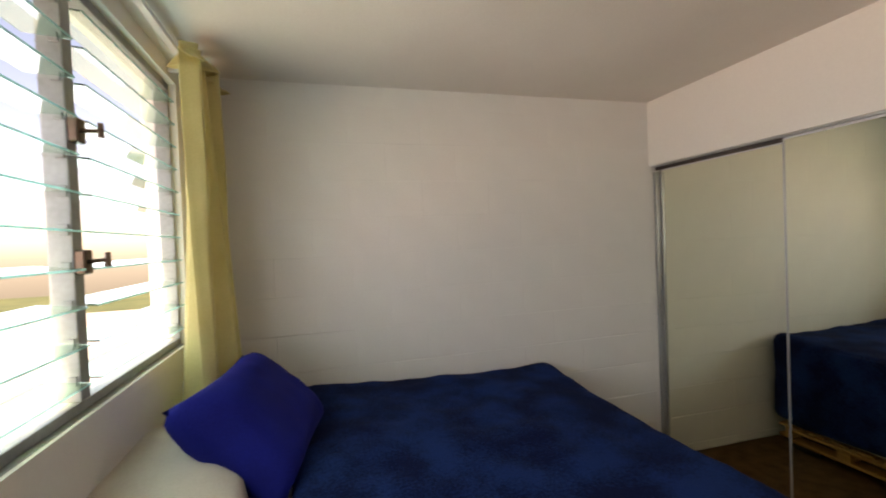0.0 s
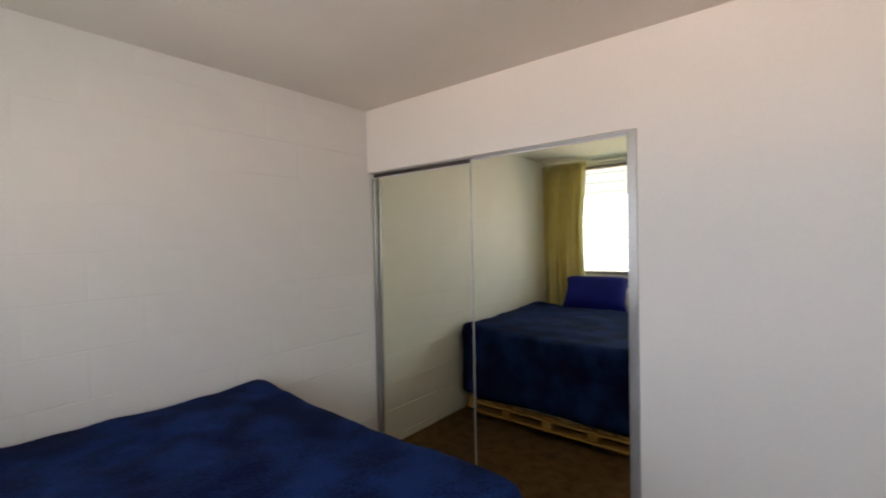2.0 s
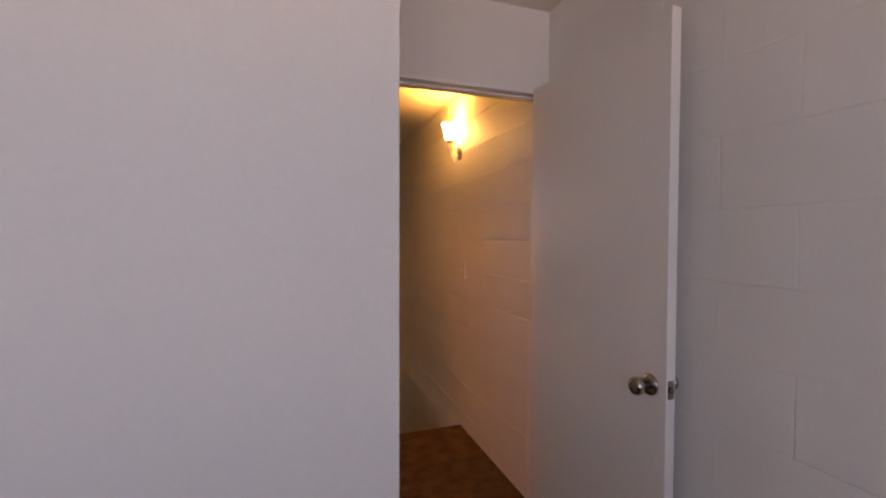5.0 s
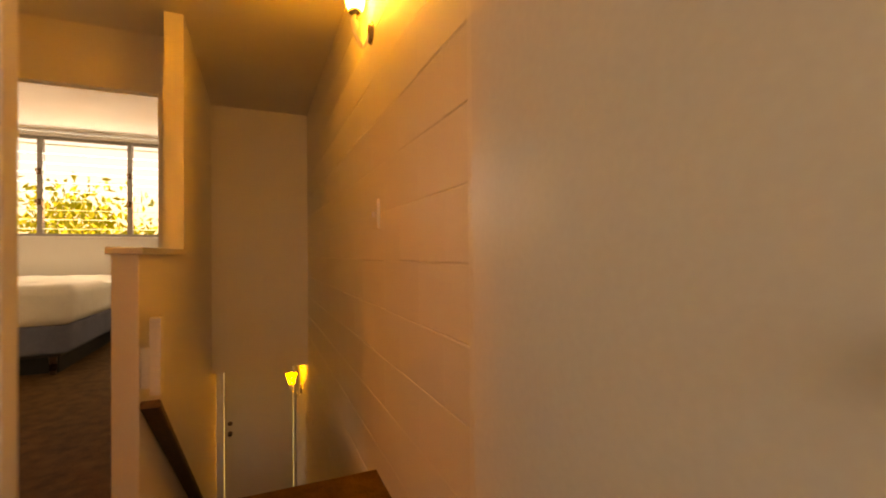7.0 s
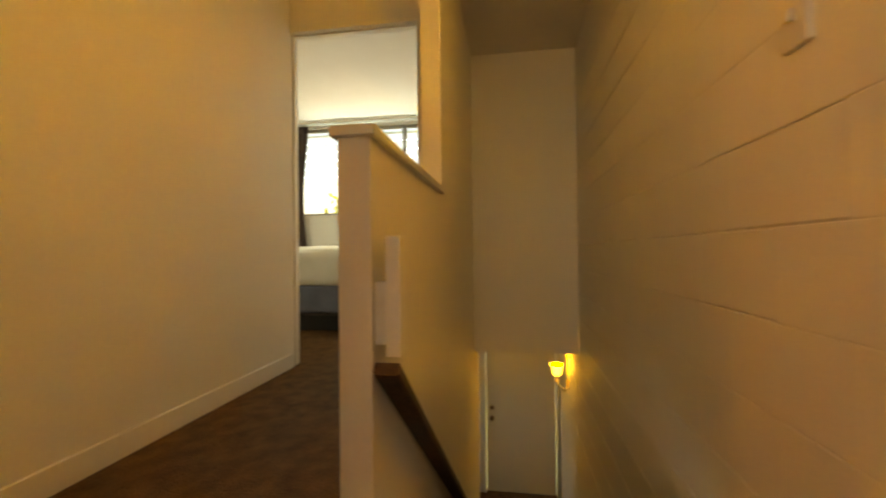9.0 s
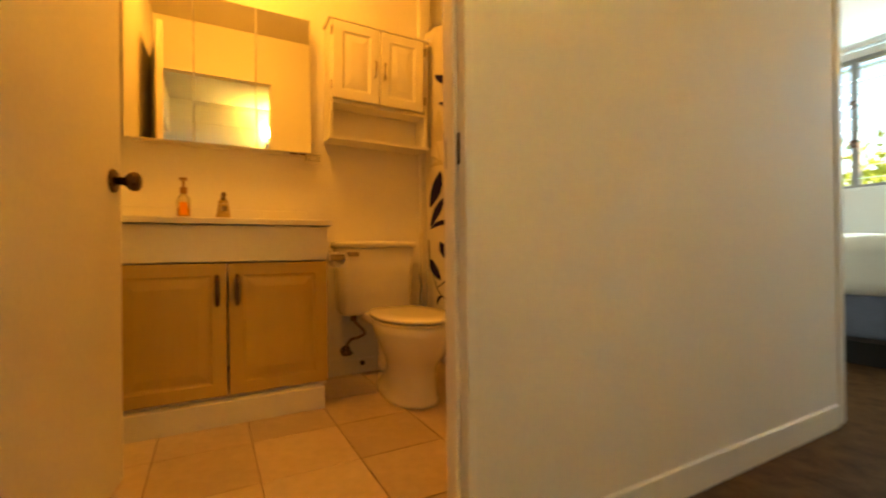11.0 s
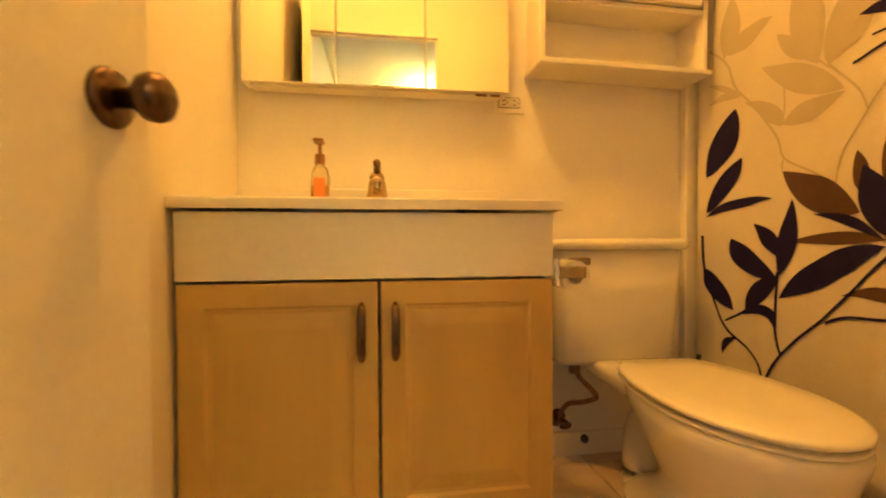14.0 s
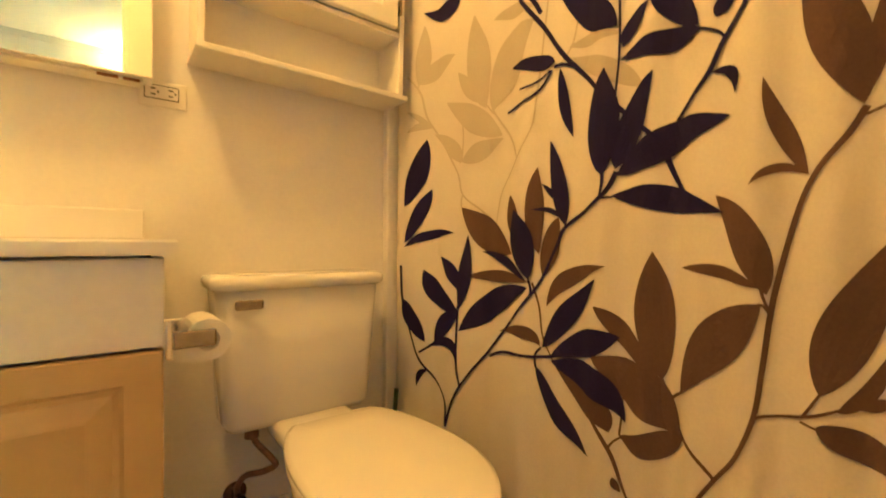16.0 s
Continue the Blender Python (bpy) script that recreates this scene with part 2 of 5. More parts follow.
def add_box(bm, lo, hi, bevel=0.0, seg=2):
    made = bmesh.ops.create_cube(bm, size=1)["verts"]
    for v in made:
        v.co = Vector([lo[i] + (v.co[i] + 0.5) * (hi[i] - lo[i]) for i in range(3)])
    if bevel:
        edges = list({e for v in made for e in v.link_edges})
        bmesh.ops.bevel(bm, geom=edges, offset=bevel, segments=seg, affect="EDGES", profile=0.5)
    return bm


def box(lo, hi, bevel=0.0, seg=2):
    return add_box(bmesh.new(), lo, hi, bevel, seg)


def add_rod(bm, a, b, ra, rb=None, seg=16):
    a, b = Vector(a), Vector(b)
    rb = ra if rb is None else rb
    turn = (b - a).to_track_quat("Z", "Y").to_matrix().to_4x4()
    m = Matrix.Translation((a + b) / 2) @ turn
    bmesh.ops.create_cone(bm, cap_ends=True, segments=seg, radius1=ra, radius2=rb, depth=(b - a).length, matrix=m)
    return bm


def rod(a, b, ra, rb=None, seg=16):
    return add_rod(bmesh.new(), a, b, ra, rb, seg)


def add_lathe(bm, rings, m=None, seg=24, sx=1.0, sy=1.0):
    """Rings of (radius, height) turned round the z axis of the pose m."""
    m = m or Matrix.Identity(4)
    loops = []
    for r, h in rings:
        loops.append([bm.verts.new(m @ Vector((sx * r * math.cos(2 * math.pi * i / seg), sy * r * math.sin(2 * math.pi * i / seg), h))) for i in range(seg)])
    for a, b in zip(loops, loops[1:]):
        for i in range(seg):
            bm.faces.new((a[i], a[(i + 1) % seg], b[(i + 1) % seg], b[i]))
    bm.faces.new(list(reversed(loops[0])))
    bm.faces.new(loops[-1])
    return bm


def lathe(rings, m=None, seg=24, sx=1.0, sy=1.0):
    return add_lathe(bmesh.new(), rings, m, seg, sx, sy)


def tube(points, radius, seg=10):
    """A round bar that follows points."""
    bm = bmesh.new()
    pts = [Vector(p) for p in points]
    loops = []
    for i, p in enumerate(pts):
        d = (pts[min(i + 1, len(pts) - 1)] - pts[max(i - 1, 0)]).normalized()
        q = d.to_track_quat("Z", "Y")
        loops.append([bm.verts.new(p + q @ Vector((radius * math.cos(2 * math.pi * j / seg), radius * math.sin(2 * math.pi * j / seg), 0))) for j in range(seg)])
    for a, b in zip(loops, loops[1:]):
        for j in range(seg):
            bm.faces.new((a[j], a[(j + 1) % seg], b[(j + 1) % seg], b[j]))
    bm.faces.new(list(reversed(loops[0])))
    bm.faces.new(loops[-1])
    return bm


def arc(points, steps=6):
    """A smooth line through points."""
    pts = [Vector(p) for p in points]
    out = []
    for i in range(len(pts) - 1):
        p0, p1, p2, p3 = pts[max(i - 1, 0)], pts[i], pts[i + 1], pts[min(i + 2, len(pts) - 1)]
        for s in range(steps):
            u = s / steps
            out.append(0.5 * (2 * p1 + (p2 - p0) * u + (2 * p0 - 5 * p1 + 4 * p2 - p3) * u * u + (3 * p1 - p0 - 3 * p2 + p3) * u ** 3))
    out.append(pts[-1])
    return out


def slab_wall(name, axis, c0, c1, u0, u1, z0, z1, holes, mat, label=""):
    """A wall of real thickness (c0 to c1 across the axis) with openings (u0, u1, z0, z1) cut through it."""
    us = sorted({u0, u1, *[h[0] for h in holes], *[h[1] for h in holes]})
    zs = sorted({z0, z1, *[h[2] for h in holes], *[h[3] for h in holes]})
    us = [u for u in us if u0 <= u <= u1]
    zs = [z for z in zs if z0 <= z <= z1]

    def solid(i, j):
        if not (0 <= i < len(us) - 1 and 0 <= j < len(zs) - 1):
            return False
        u, z = (us[i] + us[i + 1]) / 2, (zs[j] + zs[j + 1]) / 2
        return not any(h[0] < u < h[1] and h[2] < z < h[3] for h in holes)

    bm, seen = bmesh.new(), {}

    def vert(i, j, c):
        if (i, j, c) not in seen:
            cc = (c0, c1)[c]
            seen[i, j, c] = bm.verts.new((cc, us[i], zs[j]) if axis == "x" else (us[i], cc, zs[j]))
        return seen[i, j, c]

    for i in range(len(us) - 1):
        for j in range(len(zs) - 1):
            if not solid(i, j):
                continue
            for c in (0, 1):
                bm.faces.new([vert(a, b, c) for a, b in ((i, j), (i + 1, j), (i + 1, j + 1), (i, j + 1))])
            for (di, dj), ends in (((-1, 0), ((i, j), (i, j + 1))), ((1, 0), ((i + 1, j), (i + 1, j + 1))), ((0, -1), ((i, j), (i + 1, j))), ((0, 1), ((i, j + 1), (i + 1, j + 1)))):
                if not solid(i + di, j + dj):
                    a, b = ends
                    bm.faces.new((vert(*a, 0), vert(*b, 0), vert(*b, 1), vert(*a, 1)))
    ob = part(name, bm, mat)
    return tagged(ob, label, "wall", kind="structure")


def block_mesh(w, h, d=0.02, cz=0.0045, cx=0.002, deep=0.003):
    """A wall block with bevelled face edges; its face lies in the plane y = 0 and looks towards +y."""
    bm = bmesh.new()
    back = [bm.verts.new((x, -d, z)) for x, z in ((0, 0), (w, 0), (w, h), (0, h))]
    mid = [bm.verts.new((x, -deep, z)) for x, z in ((0, 0), (w, 0), (w, h), (0, h))]
    front = [bm.verts.new((x, 0, z)) for x, z in ((cx, cz), (w - cx, cz), (w - cx, h - cz), (cx, h - cz))]
    for a, b in ((back, mid), (mid, front)):
        for i in range(4):
            bm.faces.new((a[i], a[(i + 1) % 4], b[(i + 1) % 4], b[i]))
    bm.faces.new(front)
    return bm


def block_face(wall, x0, x1, z0, z1, y, turned, phase_x, phase_z, mat, cz=0.0045, cx=0.002, deep=0.003, smooth_from=9.0):
    """Courses of blocks over a wall's face; turned: the face looks towards -y."""
    course, length = 0.2032, 0.4064
    rnd = random.Random(round(1000 * (phase_z + phase_x)))
    shared, z, row = {}, phase_z + course * math.floor((z0 - phase_z) / course), round(math.floor((z0 - phase_z) / course))
    while z < z1:
        x = phase_x + (length / 2 if row % 2 else 0)
        x += length * math.floor((x0 - x) / length)
        while x < x1:
            a, b, lo, hi = max(x, x0), min(x + length, x1), max(z, z0), min(z + course, z1)
            if b - a > 0.02 and hi - lo > 0.02:
                fill = rnd.choice((0.15, 0.35, 0.6, 1.0)) * (0.25 if lo > smooth_from else 1.0)
                key = (round(b - a, 3), round(hi - lo, 3), fill)
                if key not in shared:
                    shared[key] = mesh_of(block_mesh(key[0], key[1], 0.02, cz * (0.5 + 0.5 * fill), cx * (0.5 + 0.5 * fill), deep * fill), "block", mat)
                ob = new("block", shared[key])
                ob.matrix_basis = pose(b, y, lo, 0, 0, 180) if turned else pose(a, y, lo)
                ob.parent = wall
            x += length
        z += course
        row += 1


# ---- the shell of the house ----
H, LOW = 2.404, -2.57
XW, XC, XB2 = -3.50, -0.73, 5.50

wall_south = slab_wall("wall_south", "y", -0.20, -0.018, XW - 0.15, 5.43, LOW, H, [], WALL, "white painted concrete block wall along bedroom and stairs")
wall_north_1 = slab_wall("wall_north_1", "y", 3.803, 3.95, XW - 0.15, 0.0, 0, H, [], WALL, "white painted concrete block wall behind the bed")
slab_wall("wall_west", "x", XW - 0.15, XW, -0.018, 3.803, 0, H, [(0.15, 3.70, 1.10, 2.33)], WALL, "white wall with a wide louvre window")
slab_wall("wall_closet", "x", XC, XC + 0.11, 0.883, 3.785, 0, H, [(2.02, 3.80, -1, 1.978)], WALL, "white wall round the mirrored closet")
slab_wall("wall_closet_return", "y", 0.883, 0.985, XC + 0.11, 0.0, 0, H, [], WALL, "white wall beside the closet")
slab_wall("wall_partition", "x", 0.0, 0.11, -0.018, 1.945, 0, H, [(0.018, 0.845, -1, 2.035)], WALL, "white wall between bedroom and hall")
slab_wall("wall_bath_side", "x", 0.0, 0.15, 1.945, 3.95, 0, H, [], WALL, "white bathroom side wall")
slab_wall("wall_hall", "y", 1.86, 1.945, 0.11, 2.56, 0, H, [(0.140, 0.963, -1, 2.035)], WALL, "white hall wall with the bathroom doorway")
slab_wall("wall_spare_room", "x", 2.56, 2.66, 0.985, 3.75, 0, H, [(1.06, 1.885, -1, 2.035)], WALL, "white wall with the spare room doorway")
slab_wall("wall_bath_back", "y", 3.47, 3.57, 0.15, 2.56, 0, H, [], WALL, "white bathroom wall behind vanity and toilet")
slab_wall("wall_stair", "y", 0.885, 0.985, 2.205, 4.40, LOW, H, [], WALL, "white wall along the stairs")
slab_wall("wall_stair_end", "x", 3.91, 4.01, 0.0, 0.885, -0.19, H, [], WALL, "white wall over the foot of the stairs")
slab_wall("wall_east", "x", XB2, XB2 + 0.15, 0.985, 3.90, 0, H, [(1.40, 3.40, 1.18, 2.33)], WALL, "white spare room wall with a wide louvre window")
slab_wall("wall_north_2", "y", 3.75, 3.90, 2.66, XB2, 0, H, [], WALL, "white spare room wall")
slab_wall("wall_spare_side", "y", 0.885, 0.985, 4.40, XB2, -0.19, H, [], WALL, "white spare room wall")
slab_wall("wall_entry_door", "x", 6.00, 6.12, -0.35, 2.95, LOW, -0.19, [(-0.03, 0.94, LOW - 1, LOW + 2.08)], WALL, "white wall round the front door")
slab_wall("wall_entry_side", "y", -0.35, -0.20, 5.43, 6.00, LOW, -0.19, [], WALL, "white wall beside the front door")
slab_wall("wall_entry_north", "y", 2.80, 2.95, 4.40, 6.00, LOW, -0.19, [(4.7, 5.7, LOW + 0.8, LOW + 1.9)], WALL, "white lower room wall with a window opening")
slab_wall("wall_entry_west", "x", 4.40, 4.50, 0.985, 2.80, LOW, -0.19, [], WALL, "white lower room wall")

carpet = bmesh.new()
for lo, hi in (((XW, -0.018, -0.12), (0.05, 3.803, 0)), ((0.05, -0.018, -0.12), (1.112, 1.915, 0)), ((1.112, 0.94, -0.12), (2.66, 1.915, 0)), ((2.66, 0.985, -0.12), (XB2, 3.75, 0))):
    add_box(carpet, lo, hi)
tagged(part("floor", carpet, CARPET), "worn dark brown short-pile carpet", "floor", kind="structure")
tagged(part("floor_entry", box((4.30, -0.35, LOW - 0.1), (6.12, 2.95, LOW)), CARPET), "brown carpet of the lower landing", "floor", kind="structure")
bath_floor = tagged(part("floor_bathroom", box((0.05, 1.915, -0.12), (2.56, 3.47, -0.004)), GROUT), "beige square floor tiles with dark joints", "floor", kind="structure")
tagged(part("ceiling", box((XW - 0.15, -0.2, H), (XB2 + 0.15, 3.95, H + 0.12)), CEIL), "off-white sprayed texture ceiling", "ceiling", kind="structure")
tagged(part("ceiling_entry", box((4.01, -0.35, -0.19), (6.12, 2.95, -0.125)), CEIL), "white ceiling over the front door", "ceiling", kind="structure")
tagged(part("ground", box((-60, -60, -2.95), (60, 60, -2.75)), GROUND), "grassy ground outside the house", "ground", kind="structure")
# made-up pale slab: whitens the view through the louvres and bounces sunlight in
tagged(part("yard", box((-40, -20, -2.80), (-4.0, 40, -2.744)), STUCCO), "assumed pale ground added to brighten the bedroom window view", "yard", kind="structure")

# stairs that go down beside the half wall
stairs = thing("stairs", (1.112, 0.44, 0), "carpeted brown stairs going down beside the half wall", "stairs", kind="structure")
rise, run = 2.57 / 14, 0.25
for i in range(13):
    top = -rise * (i + 1)
    part("step", box((1.112 + run * i, 0.002, LOW), (1.112 + run * (i + 1) + 0.02, 0.883, top), 0.012), CARPET, stairs)

# half wall with its cap
half = thing("half_wall", (1.67, 0.93, 0), "white half wall with a flat wooden cap beside the stairs", "half wall", kind="structure")
part("wall_body", box((1.135, 0.885, LOW), (2.205, 0.968, 0.963)), WALL, half)
part("cap", box((1.118, 0.868, 0.963), (2.205, 0.985, 0.990), 0.004), TRIM, half, "white painted wooden cap")

# baseboards
for lo, hi in (((0.968, 1.848, 0), (2.56, 1.86, 0.085)), ((XC - 0.012, 0.883, 0), (XC, 2.0, 0.085)), ((2.66, 0.985, 0), (XB2, 0.997, 0.085)), ((XB2 - 0.012, 0.997, 0), (XB2, 3.75, 0.085)), ((0.955, 3.458, 0), (1.60, 3.469, 0.08))):
    tagged(part("baseboard", box(lo, hi, 0.003), TRIM), "white painted baseboard", "baseboard", kind="structure")


def door_frame(name, axis, c0, c1, u0, u1, top, label, jamb=0.018, stop=True):
    """Jambs, head and stop that line a doorway."""
    f = thing(name, ((c0 + c1) / 2, (u0 + u1) / 2, 0) if axis == "x" else ((u0 + u1) / 2, (c0 + c1) / 2, 0), label, "door frame", kind="structure")

    def piece(n, ua, ub, za, zb, grow=0.003):
        lo, hi = (c0 - grow, ua, za), (c1 + grow, ub, zb)
        if axis == "y":
            lo, hi = (ua, c0 - grow, za), (ub, c1 + grow, zb)
        part(n, box(lo, hi, 0.002), TRIM, f)

    piece("jamb", u0, u0 + jamb, 0, top)
    piece("jamb", u1 - jamb, u1, 0, top)
    piece("head", u0 + jamb, u1 - jamb, top - jamb, top)
    if stop:
        mid = (c0 + c1) / 2
        for n, ua, ub, za, zb in (("stop", u1 - jamb - 0.010, u1 - jamb, 0, top - jamb), ("stop", u0 + jamb, u1 - jamb, top - jamb - 0.010, top - jamb)):
            lo, hi = (mid - 0.016, ua, za), (mid + 0.016, ub, zb)
            if axis == "y":
                lo, hi = (ua, mid - 0.016, za), (ub, mid + 0.016, zb)
            part(n, box(lo, hi, 0.002), TRIM, f)
    return f


door_frame("door_frame_bedroom", "x", 0.0, 0.11, 0.018, 0.845, 2.035, "white painted bedroom door frame")
door_frame("door_frame_bathroom", "y", 1.86, 1.945, 0.140, 0.963, 2.035, "white painted bathroom door frame")
door_frame("door_frame_spare_room", "x", 2.56, 2.66, 1.06, 1.885, 2.035, "white painted spare room door frame")


# ---- doors ----


def knob_set(parent, m, mat, label):
    """A round door knob: rose, neck and knob along the z axis of the pose m."""
    part("knob_rose", lathe([(0.034, 0), (0.034, 0.004), (0.030, 0.009), (0.014, 0.011)], m, 28), mat, parent, smooth=True)
    part("knob", lathe([(0.011, 0.008), (0.012, 0.028), (0.018, 0.034), (0.026, 0.042), (0.028, 0.052), (0.026, 0.061), (0.018, 0.067), (0.006, 0.069)], m, 28), mat, parent, label, smooth=True)


def slab_door(name, hinge, angle, width, height, thick, knob_z, label, knob_mat, knob_label, backset=0.062):
    """A flush door that turns round its hinge edge; it lies along +x of its own axes."""
    d = thing(name, hinge, label, "door", kind="structure")
    m = pose(*hinge, 0, 0, angle)
    slab = part("door_slab", box((0, 0, 0.012), (width, thick, height), 0.0025), DOORP, d)
    slab.data.transform(m)
    for s, base in ((1, thick), (-1, 0)):
        spin = m @ pose(width - backset, base, knob_z, -90 * s, 0, 0)
        knob_set(d, spin, knob_mat, knob_label)
    plate = box((width - 0.001, thick / 2 - 0.012, knob_z - 0.028), (width + 0.0015, thick / 2 + 0.012, knob_z + 0.028), 0.0006, 1)
    add_box(plate, (width, thick / 2 - 0.006, knob_z - 0.009), (width + 0.010, thick / 2 + 0.006, knob_z + 0.009), 0.002, 1)
    part("latch", plate, knob_mat, d, "small metal latch plate").data.transform(m)
    for hz in (0.20, 1.0, height - 0.2):
        part("hinge", rod((-0.003, thick + 0.004, hz - 0.045), (-0.003, thick + 0.004, hz + 0.045), 0.0055, seg=10), knob_mat, d).data.transform(m)
    return d


slab_door("door_1", (-0.006, 0.086, 0), 180.0, 0.776, 2.03, 0.035, 0.900, "white flush bedroom door standing open", NICKEL, "worn nickel door knob")
slab_door("door_2", (0.160, 1.943, 0), 81.6, 0.772, 2.02, 0.035, 0.880, "white flush bathroom door standing open", BRONZE, "dark bronze door knob", 0.066)

front = thing("door_3", (6.0, 0.45, LOW), "white front door at the foot of the stairs", "door", kind="structure")
part("door_slab", box((6.03, 0.0, LOW + 0.01), (6.075, 0.91, LOW + 2.06), 0.003), DOORP, front)
for z in (LOW + 1.0, LOW + 1.14):
    part("lock_rose", lathe([(0.033, 0), (0.033, 0.006), (0.026, 0.014), (0.012, 0.016)], pose(6.03, 0.84, z, 0, -90, 0), 24), BRONZE, front, smooth=True)
part("knob", lathe([(0.012, 0.01), (0.013, 0.03), (0.026, 0.04), (0.028, 0.052), (0.02, 0.064), (0.006, 0.067)], pose(6.03, 0.84, LOW + 1.0, 0, -90, 0), 24), BRONZE, front, "dark metal knob", smooth=True)
part("jamb", box((5.985, 0.92, LOW), (6.12, 0.94, LOW + 2.08), 0.002), TRIM, front)
part("jamb", box((5.985, -0.03, LOW), (6.12, -0.01, LOW + 2.08), 0.002), TRIM, front)
part("head", box((5.985, -0.01, LOW + 2.062), (6.12, 0.92, LOW + 2.08), 0.002), TRIM, front)

# ---- wall sconces ----


def sconce(name, place, label, glass):
    """A bell-shaped glass shade on a curved arm; the wall is the plane y = 0."""
    x, y, z = place
    s = thing(name, (x, 0.0, z), label, "wall lamp", "wall sconces")
    part("backplate", lathe([(0.040, 0.0), (0.040, 0.008), (0.032, 0.016), (0.016, 0.020)], pose(x, 0.0, z - 0.125, -90, 0, 0), 24, 1.0, 1.3), NICKEL, s, "worn metal backplate", smooth=True)
    part("arm", tube(arc([(x, 0.015, z - 0.125), (x, 0.030, z - 0.170), (x, 0.045, z - 0.196), (x, 0.070, z - 0.160), (x, y + 0.012, z - 0.115), (x, y + 0.014, z - 0.085), (x, y, z - 0.058)]), 0.008), PLATE, s, "cream scrolled arm", smooth=True)
    part("finial", lathe([(0.003, -0.050), (0.012, -0.036), (0.018, -0.016), (0.016, 0.004), (0.006, 0.014)], pose(x, y + 0.004, z - 0.090), 18), PLATE, s, "cream drop under the shade", smooth=True)
    part("cup", lathe([(0.010, -0.060), (0.024, -0.052), (0.030, -0.040), (0.026, -0.036)], pose(x, y, z), 24), NICKEL, s, smooth=True)
    shade = bmesh.new()
    rings = [(0.030, -0.040), (0.040, -0.015), (0.044, 0.015), (0.050, 0.045), (0.064, 0.070)]
    add = rings + [(r - 0.003, h) for r, h in reversed(rings)]
    loops = [[shade.verts.new((x + r * math.cos(i * math.pi / 14), y + r * math.sin(i * math.pi / 14), z + h + (0.007 * math.cos(i * 6 * math.pi / 14) if h > 0.06 else 0.0))) for i in range(28)] for r, h in add]
    for a, b in zip(loops, loops[1:] + loops[:1]):
        for i in range(28):
            shade.faces.new((a[i], a[(i + 1) % 28], b[(i + 1) % 28], b[i]))
    part("shade", shade, glass, s, "lit frosted glass bell shade", smooth=True)
    return s


sconce("wall_sconce", (1.14, 0.076, 2.085), "lit wall sconce with a frosted bell shade over the stair head", SHADE)
sconce("wall_sconce", (4.62, 0.115, -0.53), "lit wall sconce with a glass shade at the stair foot", SHADE_DIM)

# ---- closet with mirrored sliding doors ----
closet_track = thing("closet_track", (XC + 0.06, 2.9, 1.95), "metal double track over the mirrored closet doors", "door track")
for x in (XC + 0.022, XC + 0.052, XC + 0.082):
    part("track_rail", box((x - 0.001, 2.022, 1.950 if x > XC + 0.04 else 1.9705), (x + 0.001, 3.783, 1.9775)), DARKF if x > XC + 0.04 else ALU, closet_track)
part("track_top", box((XC + 0.018, 2.022, 1.972), (XC + 0.088, 3.783, 1.9778)), ALU, closet_track)
part("floor_track", box((XC + 0.02, 2.022, 0.0), (XC + 0.086, 3.783, 0.010), 0.002), ALU, closet_track)


def mirror_door(x, y0, y1, top, label):
    d = thing("mirror_door", (x, (y0 + y1) / 2, 0), label, "closet door", "sliding mirror doors")
    z0, z1, w = 0.016, top, 0.011
    part("mirror", box((x + 0.003, y0 + 0.006, z0 + 0.006), (x + 0.008, y1 - 0.006, z1 - 0.006)), MIRROR, d, "slightly green mirror glass")
    part("backing", box((x + 0.0085, y0 + 0.006, z0 + 0.006), (x + 0.016, y1 - 0.006, z1 - 0.006)), WFRAME, d)
    for ya, yb in ((y0, y0 + w), (y1 - w, y1)):
        part("stile", box((x, ya, z0), (x + 0.020, yb, z1), 0.003), STILE, d, "narrow dull metal stile")
    part("top_rail", box((x, y0 + w, z1 - 0.012), (x + 0.020, y1 - w, z1), 0.002), WFRAME, d)
    part("bottom_rail", box((x, y0 + w, z0), (x + 0.020, y1 - w, z0 + 0.022), 0.002), WFRAME, d)
    # hangs a little out of plumb
    d.rotation_euler = (0, radians(0.3), radians(-0.4))
    d.location.x -= 0.005
    return d


mirror_door(XC + 0.026, 2.060, 2.945, 1.969, "mirrored sliding closet door in the front track")
mirror_door(XC + 0.056, 2.900, 3.760, 1.956, "mirrored sliding closet door in the rear track")
part_jamb = thing("closet_jamb", (XC, 2.04, 0), "dull metal closet jamb strip", "trim", kind="structure")
part("strip", box((XC - 0.004, 2.021, 0.0), (XC + 0.10, 2.056, 1.9775), 0.002), STILE, part_jamb)
part("strip", box((XC + 0.03, 3.764, 0.0), (XC + 0.10, 3.784, 1.94), 0.002), STILE, part_jamb)

# ---- louvre windows ----


